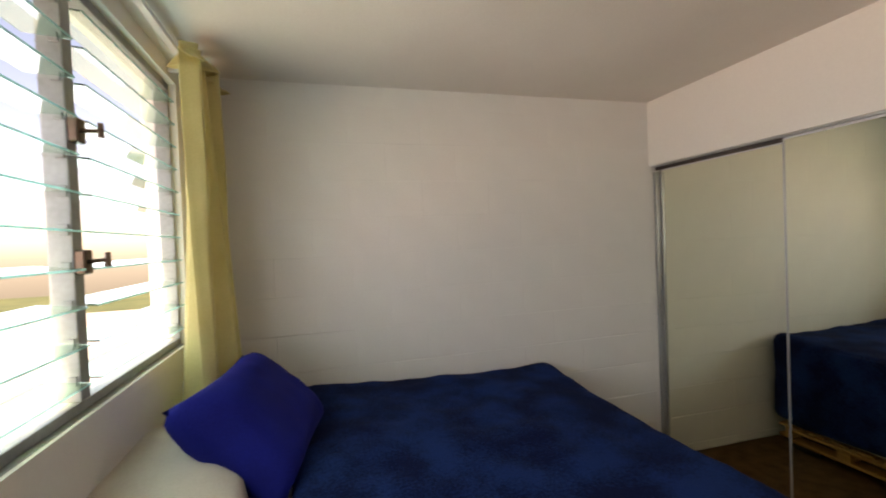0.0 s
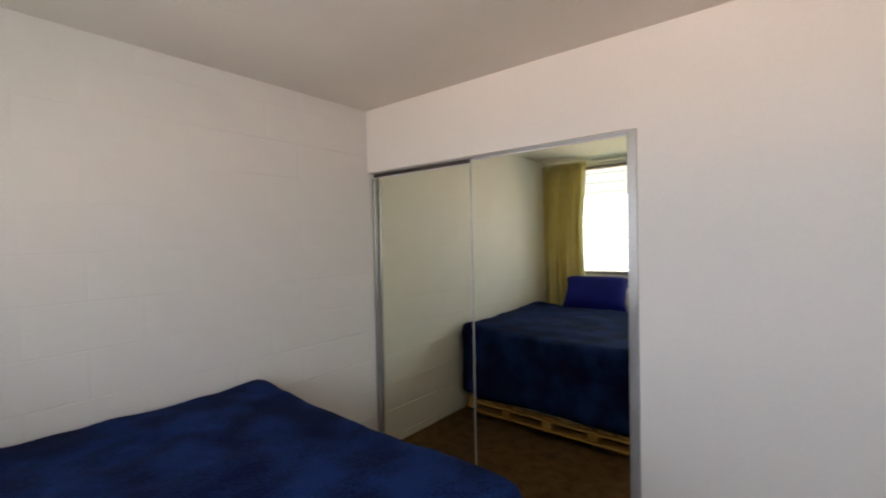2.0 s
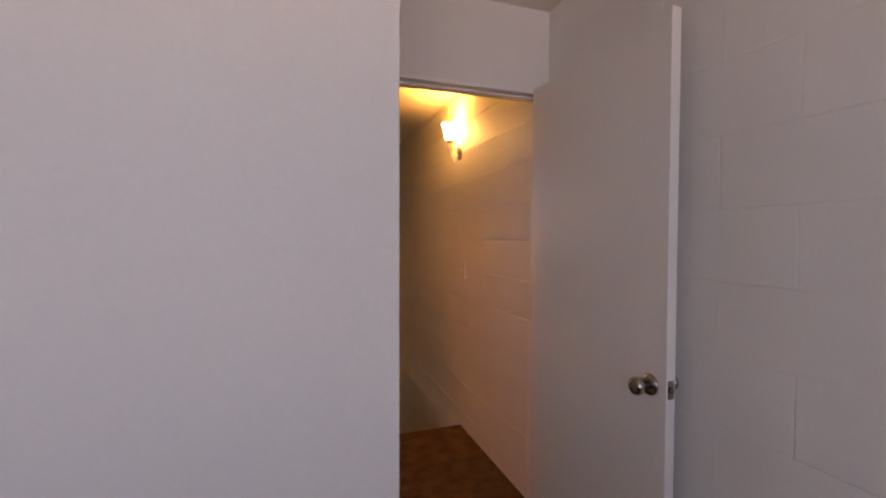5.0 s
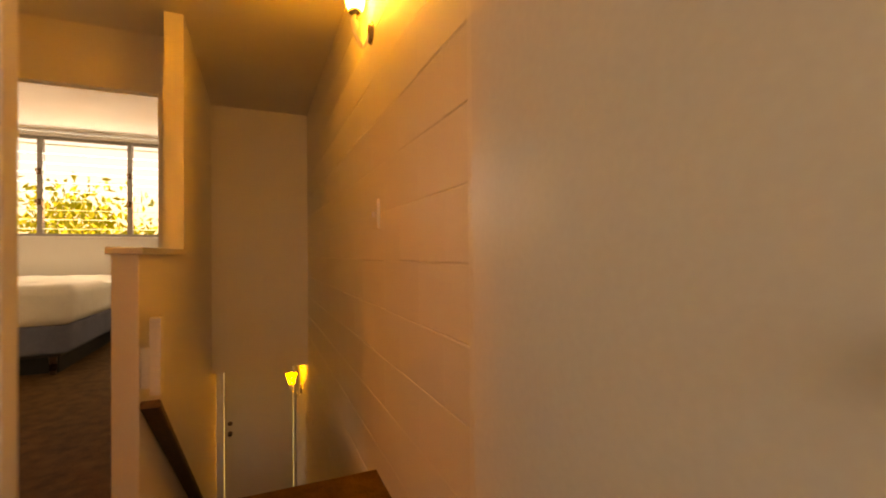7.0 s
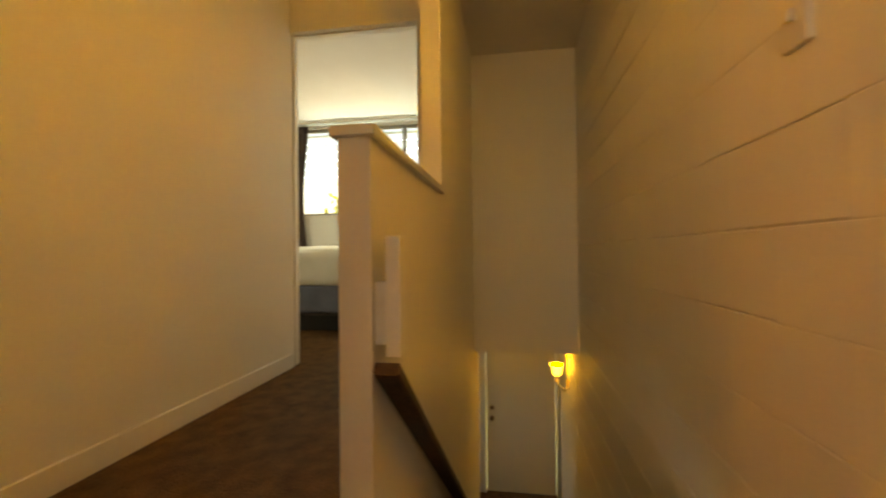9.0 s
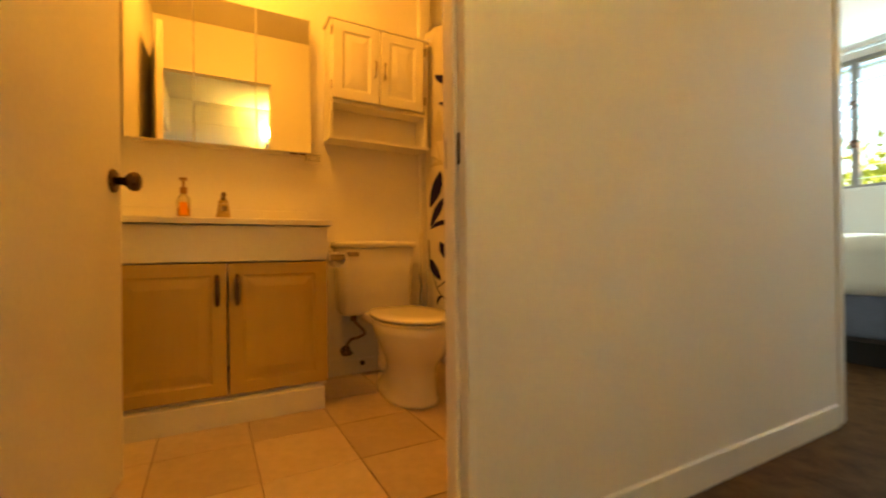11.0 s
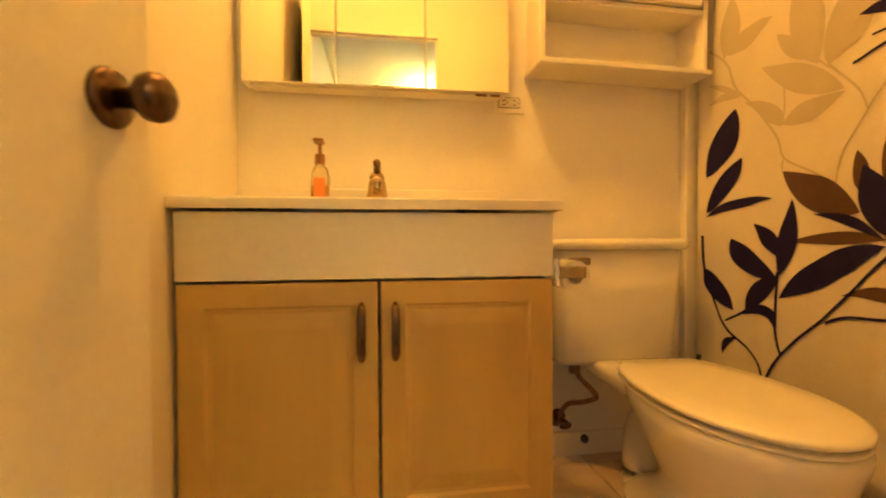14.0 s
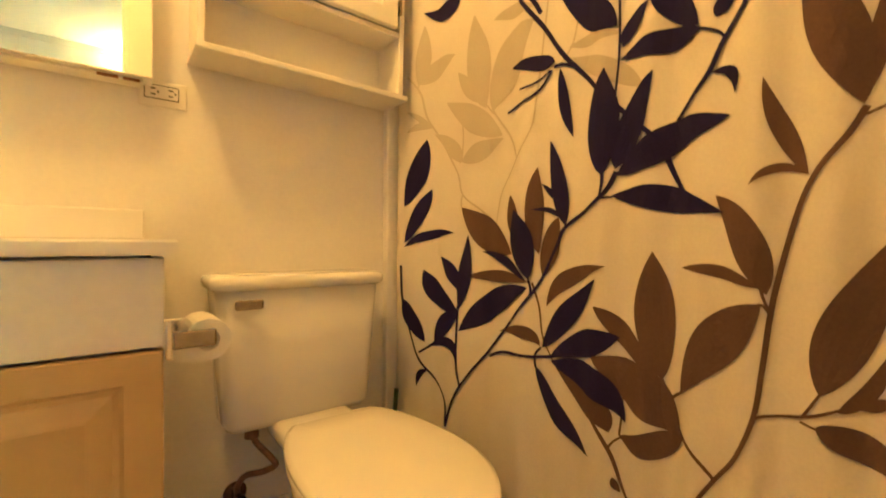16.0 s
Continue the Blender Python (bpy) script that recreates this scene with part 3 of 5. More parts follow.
def louvre_window(name, x, y0, y1, z0, z1, bars, inward, label, frame_mat, tilt, pitch, glass):
    """A jalousie window in a wall across the x axis. bars: the y of its upright posts; inward: +1 or -1 along x."""
    w = thing(name, (x, (y0 + y1) / 2, z0), label, "window", kind="structure")
    posts = [y0, *bars, y1]
    part("window_sill", box((min(x, x + (0.048 if inward > 0 else 0.085) * inward), y0 - 0.02, z0 - 0.022), (max(x, x + (0.048 if inward > 0 else 0.085) * inward), y1 + 0.02, z0 + 0.002), 0.003), GREYF if inward > 0 else TRIM, w, "narrow window sill")
    part("frame_head", box((x - 0.03, y0, z1 - 0.035), (x + 0.03, y1, z1 - 0.001), 0.003), frame_mat, w)
    part("frame_foot", box((x - 0.03, y0, z0 + 0.003), (x + 0.03, y1, z0 + 0.032), 0.003), frame_mat, w)
    slat = mesh_of(box((-0.003, 0, -pitch * 0.56), (0.003, 1, pitch * 0.56), 0.0008, 1), "slat", glass)
    slat.materials.append(EDGE)
    for f in slat.polygons:
        f.material_index = 1 if abs(f.normal.z) > 0.5 else 0
    for i, y in enumerate(posts):
        wide = 0.022 if y in (y0, y1) else 0.026
        a, b = max(y - wide, y0), min(y + wide, y1)
        part("post", box((x - 0.03, a, z0 + 0.032), (x + 0.03, b, z1 - 0.035), 0.003), frame_mat, w)
    for a, b in zip(posts, posts[1:]):
        ya, yb = a + 0.028, b - 0.028
        n = int((z1 - z0 - 0.07) / pitch)
        step = (z1 - z0 - 0.07) / n
        for j in range(n):
            z = z0 + 0.035 + step * (j + 0.5)
            ob = new("slat", slat)
            ob.matrix_basis = pose(x, ya, z, 0, tilt * inward, 0) @ Matrix.Diagonal((1, yb - ya, 1, 1))
            ob.parent = w
            ob.matrix_parent_inverse = w.matrix_basis.inverted()
            ob.visible_shadow = False
        clips = bmesh.new()
        for j in range(n):
            z = z0 + 0.035 + step * (j + 0.5)
            for yc in (ya, yb):
                add_box(clips, (x + inward * 0.012 - 0.012, yc - 0.004, z - 0.016), (x + inward * 0.012 + 0.012, yc + 0.004, z + 0.016), 0.002, 1)
        part("clip_row", clips, frame_mat, w)
    for y in bars:
        for z in (z0 + (z1 - z0) * 0.34, z0 + (z1 - z0) * 0.64):
            part("operator", box((x + inward * 0.03 - 0.004, y - 0.022, z - 0.035), (x + inward * 0.052 + 0.004, y + 0.022, z + 0.035), 0.006), BRONZE, w)
            handle = rod((x + inward * 0.050, y, z), (x + inward * 0.095, y + 0.012, z + 0.004), 0.006, seg=10)
            add_rod(handle, (x + inward * 0.095, y + 0.012, z - 0.016), (x + inward * 0.095, y + 0.012, z + 0.026), 0.009, 0.007, 10)
            part("handle", handle, BRONZE, w, "small dark louvre handle", smooth=False)
    return w


louvre_window("window_1", XW - 0.06, 0.15, 3.70, 1.10, 2.33, [1.03, 1.93, 2.83], 1, "wide louvre window over the bed head, clear slats turned open", GREYF, -84, 0.105, TEALG)
louvre_window("window_2", XB2 + 0.06, 1.40, 3.40, 1.18, 2.33, [1.90, 2.75], -1, "wide louvre window of the spare room", GREYF, -84, 0.105, LOUVRE)

# ---- curtains ----


def curtain_sheet(x, y0, y1, z0, z1, folds, deep, seed, gather=1.0, thick=0.003, lean=0.0):
    """A hanging cloth across the x axis in soft folds, with real thickness."""
    rnd = random.Random(seed)
    ph = [rnd.uniform(0, 6.28) for _ in range(4)]
    nu, nz = folds * 12, 22
    bm = bmesh.new()
    sides = []
    for side in (0, 1):
        grid = []
        for j in range(nz + 1):
            v = j / nz
            z = z0 + (z1 - z0) * v
            row = []
            for i in range(nu + 1):
                u = i / nu
                squeeze = 1 - (1 - gather) * math.sin(math.pi * min(1, max(0, v))) ** 1.5
                a = 2 * math.pi * folds * u + 0.5 * math.sin(2.1 * v + ph[0])
                off = deep * (0.75 * math.sin(a) + 0.25 * math.sin(2 * a + ph[1]) + 0.35 * math.sin(0.6 * a + 3 * v + ph[2])) * (0.6 + 0.5 * (1 - v))
                y = y1 - (y1 - y0) * (1 - u) * squeeze + 0.01 * math.sin(5 * v + a + ph[3])
                row.append(bm.verts.new((x + off + lean * (1 - v) + side * thick, y, z + 0.006 * math.sin(a) * (1 - v))))
            grid.append(row)
        sides.append(grid)
        for j in range(nz):
            for i in range(nu):
                bm.faces.new((grid[j][i], grid[j][i + 1], grid[j + 1][i + 1], grid[j + 1][i]))
    a, b = sides
    for j in range(nz):
        for i in (0, nu):
            bm.faces.new((a[j][i], a[j + 1][i], b[j + 1][i], b[j][i]))
    for i in range(nu):
        for j in (0, nz):
            bm.faces.new((a[j][i], a[j][i + 1], b[j][i + 1], b[j][i]))
    return bm


def curtain_set(name, x, y0, y1, z0, z1, folds, deep, seed, mat, label, gather):
    c = thing(name, (x, (y0 + y1) / 2, z1), label, "curtain", "window curtains")
    part("cloth", curtain_sheet(x, y0, y1, z0, z1, folds, deep, seed, gather), mat, c, smooth=True)
    part("header_band", curtain_sheet(x, y0, y1, z1 - 0.05, z1 + 0.025, folds, deep * 0.8, seed, 1.0, 0.006), mat, c, "gathered heading", smooth=True)
    return c


curtain_set("curtain", XW + 0.15, 3.27, 3.775, 0.60, 2.335, 4, 0.085, 3, YELLOW, "faded ochre curtain drawn open beside the louvre window", 0.92)
curtain_set("curtain", XB2 - 0.08, 3.17, 3.40, 0.55, 2.32, 3, 0.028, 7, DRAPE, "dark brown curtain tied back beside the window", 0.7)
curtain_set("curtain", XB2 - 0.08, 1.20, 1.42, 0.12, 2.32, 3, 0.028, 9, DRAPE, "dark brown curtain hanging beside the window", 0.8)

rail = thing("curtain_rail", (XW + 0.08, 2.3, 2.365), "slim white curtain rail over the window", "curtain rail")
part("rail_bar", box((XW + 0.075, 0.85, 2.352), (XW + 0.105, 3.78, 2.372), 0.004), WFRAME, rail)
for y in (1.0, 2.3, 3.6):
    part("bracket", box((XW, y - 0.012, 2.350), (XW + 0.08, y + 0.012, 2.374), 0.002), WFRAME, rail)
rail = thing("curtain_rail", (XB2 - 0.08, 2.4, 2.352), "slim metal curtain rail over the spare room window", "curtain rail")
part("rail_bar", box((XB2 - 0.10, 1.15, 2.350), (XB2 - 0.07, 3.60, 2.368), 0.004), ALU, rail)
for y in (1.3, 2.4, 3.5):
    part("bracket", box((XB2 - 0.075, y - 0.012, 2.348), (XB2, y + 0.012, 2.370), 0.002), ALU, rail)

# ---- beds ----


def soft_box(lo, hi, radius, sag, seed, cuts=26, puff=0.0):
    """A cushioned block with rounded edges and uneven, slightly sunken faces."""
    bm = bmesh.new()
    bmesh.ops.create_cube(bm, size=1)
    bmesh.ops.subdivide_edges(bm, edges=bm.edges[:], cuts=cuts, use_grid_fill=True)
    size = [hi[i] - lo[i] for i in range(3)]
    mid = [(hi[i] + lo[i]) / 2 for i in range(3)]
    for v in bm.verts:
        p = [v.co[i] * size[i] for i in range(3)]
        core = [max(-size[i] / 2 + radius, min(size[i] / 2 - radius, p[i])) for i in range(3)]
        d = Vector([p[i] - core[i] for i in range(3)])
        if d.length > 1e-6:
            d = d.normalized() * radius
        q = Vector([core[i] + d[i] + mid[i] for i in range(3)])
        n = noise.noise(q * 2.2 + Vector((seed, 0, 0))) * sag + noise.noise(q * 7.0 + Vector((0, seed, 0))) * sag * 0.35
        q += d * (n / radius) if d.length > 1e-6 else Vector((0, 0, 0))
        if v.co.z > 0.49:
            q.z += n * 0.8 + puff * (1 - (2 * v.co.x) ** 2) * (1 - (2 * v.co.y) ** 2)
        v.co = q
    return bm


def pillow_mesh(w, l, h, seed, cuts=20):
    """A plump pillow with pinched corners, lying flat round its own origin."""
    bm = bmesh.new()
    bmesh.ops.create_grid(bm, x_segments=cuts, y_segments=cuts, size=1)
    top = list(bm.verts)
    ret = bmesh.ops.duplicate(bm, geom=bm.verts[:] + bm.edges[:] + bm.faces[:])
    low = [g for g in ret["geom"] if isinstance(g, bmesh.types.BMVert)]
    for group, s in ((top, 1), (low, -1)):
        for v in group:
            a, b = v.co.x, v.co.y
            t = max(0.0, (1 - a ** 4) * (1 - b ** 4)) ** 0.45
            pull = 1 - 0.07 * (a * a) * (1 - b * b) * 0 - 0.10 * (1 - abs(a)) * (abs(b) > 0.999) - 0.0
            n = noise.noise(Vector((a * 1.7 + seed, b * 1.7, s))) * 0.12 + noise.noise(Vector((a * 5 + seed, b * 5, s))) * 0.05
            edge_a = 1 - 0.09 * (1 - b * b) * abs(a) ** 3
            edge_b = 1 - 0.09 * (1 - a * a) * abs(b) ** 3
            v.co = Vector((a * w / 2 * edge_a, b * l / 2 * edge_b, s * h / 2 * t * (1 + n)))
    bmesh.ops.remove_doubles(bm, verts=bm.verts, dist=0.0008)
    return bm


def pillow(name, m, w, l, h, mat, seed, label):
    ob = part(name, pillow_mesh(w, l, h, seed), mat, smooth=True)
    ob.matrix_basis = m
    return tagged(ob, label, "pillow")


BX0, BX1, BY0, BY1, BT = -3.42, -1.57, 2.14, 3.735, 0.738
pallet = thing("pallet_base", ((BX0 + BX1) / 2, (BY0 + BY1) / 2, 0), "bare pine pallets under the bed", "bed base")
for x in (BX0 + 0.03, (BX0 + BX1) / 2 - 0.05, BX1 - 0.13):
    part("bottom_board", box((x, BY0 + 0.04, 0.052), (x + 0.10, BY1 - 0.02, 0.070), 0.003, 1), PINE, pallet)
    y = BY0 + 0.05
    while y < BY1 - 0.1:
        part("spacer_block", box((x + 0.002, y, 0.070), (x + 0.098, y + 0.075, 0.124), 0.003, 1), PINE, pallet)
        y += 0.352
    for y in (BY0 + 0.30, BY0 + 0.80, BY0 + 1.30):
        part("foot_block", box((x - 0.03, y, 0.0), (x + 0.06, y + 0.16, 0.052), 0.004, 1), DARKF, pallet, "dark foot block")
    part("stringer_board", box((x, BY0 + 0.04, 0.124), (x + 0.10, BY1 - 0.02, 0.142), 0.003, 1), PINE, pallet)
y = BY0 + 0.04
while y < BY1 - 0.1:
    part("deck_board", box((BX0 + 0.02, y, 0.142), (BX1 - 0.055, y + 0.095, 0.158), 0.003, 1), PINE_X, pallet)
    y += 0.136

bed = thing("bed", ((BX0 + BX1) / 2, (BY0 + BY1) / 2, 0.158), "bed with a navy fleece cover on pine pallets", "bed")
part("mattress", soft_box((BX0, BY0 + 0.03, 0.160), (BX1 - 0.02, BY1, 0.66), 0.06, 0.004, 2.0, 12), LINEN, bed, "white mattress")
fleece = soft_box((BX0 + 0.42, BY0, 0.175), (BX1, BY1 + 0.01, BT), 0.06, 0.012, 5.0, 44)
for v in fleece.verts:
    top = min(1.0, max(0.0, (v.co.z - 0.45) / 0.25))
    v.co.z += top * (0.036 * min(1.0, max(0.0, (-1.8 - v.co.x) / 1.1)) + 0.043 * (v.co.y - BY0) / 1.6)
    v.co.z += top * 0.006 * noise.noise(Vector((v.co.x * 6, v.co.y * 13, 2.0)))
part("fleece_cover", fleece, NAVY, bed, "navy fleece blanket, softly wrinkled", smooth=True)
part("sheet", soft_box((BX0 + 0.005, BY0 + 0.02, 0.40), (BX0 + 0.55, BY1 + 0.005, 0.69), 0.06, 0.008, 9.0, 14), LINEN, bed, "white fitted sheet", smooth=True)
pillow("pillow", pose(-3.12, 3.10, 0.912, 0, 44, -10), 0.46, 0.66, 0.24, ROYAL, 1.0, "royal blue pillow propped at the bed head")
pillow("pillow", pose(-3.34, 2.96, 0.80, 0, 6, 2), 0.46, 0.66, 0.20, LINEN, 4.0, "white pillow lying at the bed head")

# ---- handrail on the stair side of the half wall ----
hand = thing("stair_handrail", (1.3, 0.82, 0.3), "dark wooden handrail sloping down the stairs", "handrail")
slope = -0.785
rail_bm = bmesh.new()
p0, p1 = Vector((1.140, 0.850, 0.406)), Vector((4.10, 0.850, 0.406 + slope * 2.96))
d = (p1 - p0).normalized()
side, up = Vector((0, 1, 0)), d.cross(Vector((0, 1, 0))) * -1
ring = []
for p in (p0, p1):
    ring.append([rail_bm.verts.new(p + side * a + up * b) for a, b in ((-0.029, -0.012), (0.029, -0.012), (0.032, -0.008), (0.032, 0.014), (0.027, 0.019), (-0.027, 0.019), (-0.032, 0.014), (-0.032, -0.008))])
for i in range(8):
    rail_bm.faces.new((ring[0][i], ring[0][(i + 1) % 8], ring[1][(i + 1) % 8], ring[1][i]))
rail_bm.faces.new(ring[0])
rail_bm.faces.new(list(reversed(ring[1])))
part("rail", rail_bm, RAILW, hand)
for x in (2.45, 3.55):
    z = 0.390 + slope * (x - 1.140)
    part("bracket", box((x - 0.02, 0.860, z - 0.05), (x + 0.02, 0.886, z), 0.004), BRONZE, hand)

newel = thing("newel_board", (1.18, 0.84, 0.43), "white painted board on the half wall over the handrail", "trim board")
part("board", box((1.150, 0.818, 0.428), (1.215, 0.855, 0.722), 0.003), TRIM, newel)
part("spacer", box((1.162, 0.855, 0.455), (1.205, 0.8849, 0.610), 0.002), TRIM, newel)

switch = thing("light_switch", (1.06, 0.0, 1.13), "white light switch plate on the block wall", "light switch")
part("plate", box((1.020, -0.002, 1.066), (1.098, 0.013, 1.192), 0.003), PLATE, switch)
part("toggle", box((1.054, 0.012, 1.117), (1.066, 0.026, 1.141), 0.002), PLATE, switch)

# ---- bathroom ----
VX0, VX1, VYF, VYB, BACK = 0.156, 0.953, 3.032, 3.468, 3.470

vanity = thing("vanity_cabinet", (0.555, 3.25, 0), "maple and white bathroom vanity cabinet", "vanity cabinet")
body = bmesh.new()
add_box(body, (VX0, VYF + 0.022, 0.112), (VX0 + 0.016, VYB, 0.7855))
add_box(body, (VX1 - 0.016, VYF + 0.022, 0.112), (VX1, VYB, 0.7855))
add_box(body, (VX0 + 0.016, VYB - 0.012, 0.112), (VX1 - 0.016, VYB, 0.7855))
add_box(body, (VX0 + 0.016, VYF + 0.022, 0.112), (VX1 - 0.016, VYB - 0.012, 0.128))
part("carcass", body, CABW, vanity)
part("toe_kick", box((VX0, VYF - 0.016, 0.0), (VX1 - 0.020, VYB, 0.094), 0.002), CABW, vanity, "white toe kick")
part("plinth_rail", box((VX0, VYF + 0.030, 0.094), (VX1 - 0.004, VYF + 0.046, 0.112)), CABW, vanity)
part("apron_panel", box((VX0, VYF, 0.639), (VX1, VYF + 0.021, 0.7815), 0.002), CABW, vanity, "white false drawer front")


def raised_door(x0, x1, z0, z1, y, parent, mat, label):
    """A cabinet door with a routed frame round a raised middle panel; it faces -y."""
    bm = bmesh.new()
    cx, cz = (x0 + x1) / 2, (z0 + z1) / 2
    w, h = (x1 - x0) / 2, (z1 - z0) / 2
    rings = [(w, h, 0.020), (w, h, 0.003), (w - 0.003, h - 0.003, 0.0), (w - 0.052, h - 0.048, 0.0), (w - 0.058, h - 0.054, 0.0050), (w - 0.066, h - 0.062, 0.0064), (w - 0.094, h - 0.092, 0.0006), (w - 0.099, h - 0.097, 0.0)]
    loops = [[bm.verts.new((cx + sx * a, y + d, cz + sz * b)) for sx, sz in ((-1, -1), (1, -1), (1, 1), (-1, 1))] for a, b, d in rings]
    for a, b in zip(loops, loops[1:]):
        for i in range(4):
            bm.faces.new((a[i], a[(i + 1) % 4], b[(i + 1) % 4], b[i]))
    bm.faces.new(loops[0])
    bm.faces.new(list(reversed(loops[-1])))
    return part("door", bm, mat, parent, label)


def bow_handle(x, z0, z1, y, parent, mat, wide=0.0075):
    """A flat bow handle with rounded ends, standing off the door."""
    bm = bmesh.new()
    n, loops = 20, []
    for i in range(n + 1):
        u = i / n
        out = 0.024 * (1 - (2 * u - 1) ** 4) + 0.003
        w = wide * (1 - 0.75 * abs(2 * u - 1) ** 9)
        z = z0 + (z1 - z0) * u
        loops.append([bm.verts.new((x + a, y - out - b, z)) for a, b in ((-w, -0.003), (w, -0.003), (w, 0.001), (w * 0.6, 0.003), (-w * 0.6, 0.003), (-w, 0.001))])
    for a, b in zip(loops, loops[1:]):
        for i in range(6):
            bm.faces.new((a[i], a[(i + 1) % 6], b[(i + 1) % 6], b[i]))
    bm.faces.new(loops[0])
    bm.faces.new(list(reversed(loops[-1])))
    return part("handle", bm, mat, parent, "flat bow handle", smooth=True)


for x0, x1, hx in ((VX0 + 0.003, 0.5595, 0.525), (0.5655, VX1 - 0.001, 0.596)):
    dr = raised_door(x0, x1, 0.112, 0.633, VYF, vanity, MAPLE, "maple raised panel door")
    bow_handle(hx, 0.462, 0.590, VYF, dr, BRONZE, 0.009)

# worktop with a sunken basin
top = thing("washbasin_counter", (0.56, 3.24, 0.787), "white cultured marble vanity top with basin", "washbasin counter")
bm = bmesh.new()
x0, x1, y0, y1, zt, zb = 0.1515, 0.971, VYF - 0.020, BACK - 0.001, 0.811, 0.7865
seg = 32
cx, cy, rx, ry = 0.56, 3.21, 0.22, 0.14
outer = []
for i in range(seg):
    a = 2 * math.pi * i / seg
    c, s = math.cos(a), math.sin(a)
    k = 1 / max(abs(c) / ((x1 - x0) / 2), abs(s) / ((y1 - y0) / 2))
    outer.append(((x0 + x1) / 2 + c * k, (y0 + y1) / 2 + s * k))
for corner in ((x0, y0), (x1, y0), (x0, y1), (x1, y1)):
    near = min(range(seg), key=lambda i: math.dist(outer[i], corner))
    outer[near] = corner
loops = [[bm.verts.new((x, y, zb)) for x, y in outer], [bm.verts.new((x, y, zt - 0.004)) for x, y in outer]]
loops.append([bm.verts.new((0.99 * (x - cx) + cx, 0.99 * (y - cy) + cy, zt)) for x, y in outer])
for r, dz in ((1.0, 0.0), (0.93, -0.010), (0.80, -0.06), (0.55, -0.11), (0.15, -0.125)):
    loops.append([bm.verts.new((cx + r * rx * math.cos(2 * math.pi * i / seg), cy + r * ry * math.sin(2 * math.pi * i / seg), zt + dz)) for i in range(seg)])
for a, b in zip(loops, loops[1:]):
    for i in range(seg):
        bm.faces.new((a[i], a[(i + 1) % seg], b[(i + 1) % seg], b[i]))
bm.faces.new(loops[-1])
part("slab", bm, MARBLE, top)
part("backsplash", box((0.160, BACK - 0.022, 0.811), (0.948, BACK - 0.001, 0.882), 0.004), MARBLE, top)

TAPM = plain("dulled_brassy_chrome", (0.50, 0.38, 0.22), 0.32, 1.0)
tx, ty, tz = 0.559, 3.37, 0.811
tap = thing("basin_tap", (tx, ty, tz), "chrome single lever basin tap", "tap")
part("body", lathe([(0.040, 0.0), (0.040, 0.005), (0.034, 0.014), (0.028, 0.050), (0.023, 0.082), (0.018, 0.092)], pose(tx, ty, tz), 24), TAPM, tap, smooth=True)
part("spout", tube(arc([(tx, ty - 0.008, tz + 0.045), (tx, ty - 0.07, tz + 0.072), (tx, ty - 0.125, tz + 0.062)]), 0.014, 12), TAPM, tap, smooth=True)
part("aerator", rod((tx, ty - 0.120, tz + 0.065), (tx, ty - 0.122, tz + 0.046), 0.011), NICKEL, tap)
part("lever_cap", lathe([(0.021, 0.0), (0.022, 0.006), (0.018, 0.016), (0.008, 0.020)], pose(tx, ty, tz + 0.090), 20), TAPM, tap, "domed lever cap", smooth=True)
part("lever", tube(arc([(tx, ty - 0.004, tz + 0.104), (tx, ty - 0.03, tz + 0.118), (tx, ty - 0.066, tz + 0.126)]), 0.0105, 10), BRONZE, tap, "dark tap lever", smooth=True)

sx, sy, sz = 0.402, 3.347, 0.811
soap = thing("soap_bottle", (sx, sy, sz), "clear pump bottle with orange soap", "soap bottle")
part("bottle", lathe([(0.023, 0.0), (0.026, 0.004), (0.026, 0.075), (0.025, 0.095), (0.019, 0.113), (0.012, 0.120), (0.011, 0.126)], pose(sx, sy, sz + 0.001), 20, 1.0, 0.75), CLEAR, soap, "clear plastic bottle", smooth=True)
part("liquid", lathe([(0.0205, 0.0), (0.0235, 0.004), (0.0235, 0.060), (0.0225, 0.062)], pose(sx, sy, sz + 0.0025), 20, 1.0, 0.75), SOAP, soap, "orange liquid soap", smooth=True)
part("label", box((sx - 0.015, sy - 0.0215, sz + 0.030), (sx + 0.015, sy - 0.0197, sz + 0.085)), plain("label_orange", (0.78, 0.27, 0.03), 0.5), soap, "orange label")
pump = lathe([(0.014, 0.0), (0.014, 0.028), (0.005, 0.030), (0.005, 0.058), (0.012, 0.060), (0.011, 0.066)], pose(sx, sy, sz + 0.124), 16)
add_box(pump, (sx - 0.014, sy - 0.040, sz + 0.182), (sx + 0.014, sy + 0.010, sz + 0.190), 0.002, 1)
part("pump", pump, surface("pump_brown", (0.24, 0.12, 0.05), (0.34, 0.18, 0.08), 0.4, 10, 60, 0.0), soap, "brown pump head")

# medicine cabinet with three mirror doors
RUST = surface("rust_stain", (0.16, 0.06, 0.02), (0.32, 0.15, 0.06), 0.8, 30, 200, 0.3)
med = thing("medicine_cabinet", (0.57, 3.43, 1.176), "white medicine cabinet with three mirror doors", "medicine cabinet")
part("case", box((0.181, 3.4065, 1.179), (0.964, BACK - 0.001, 1.856), 0.002), CABW, med)
for a, b in ((0.182, 0.4415), (0.4445, 0.7035), (0.7065, 0.963)):
    dr = part("mirror_door", box((a, 3.396, 1.176), (b, 3.406, 1.858)), CABW, med)
    part("mirror", box((a + 0.001, 3.3922, 1.177), (b - 0.001, 3.3956, 1.857), 0.0015, 1), MIRROR_B, dr, "frameless mirror")
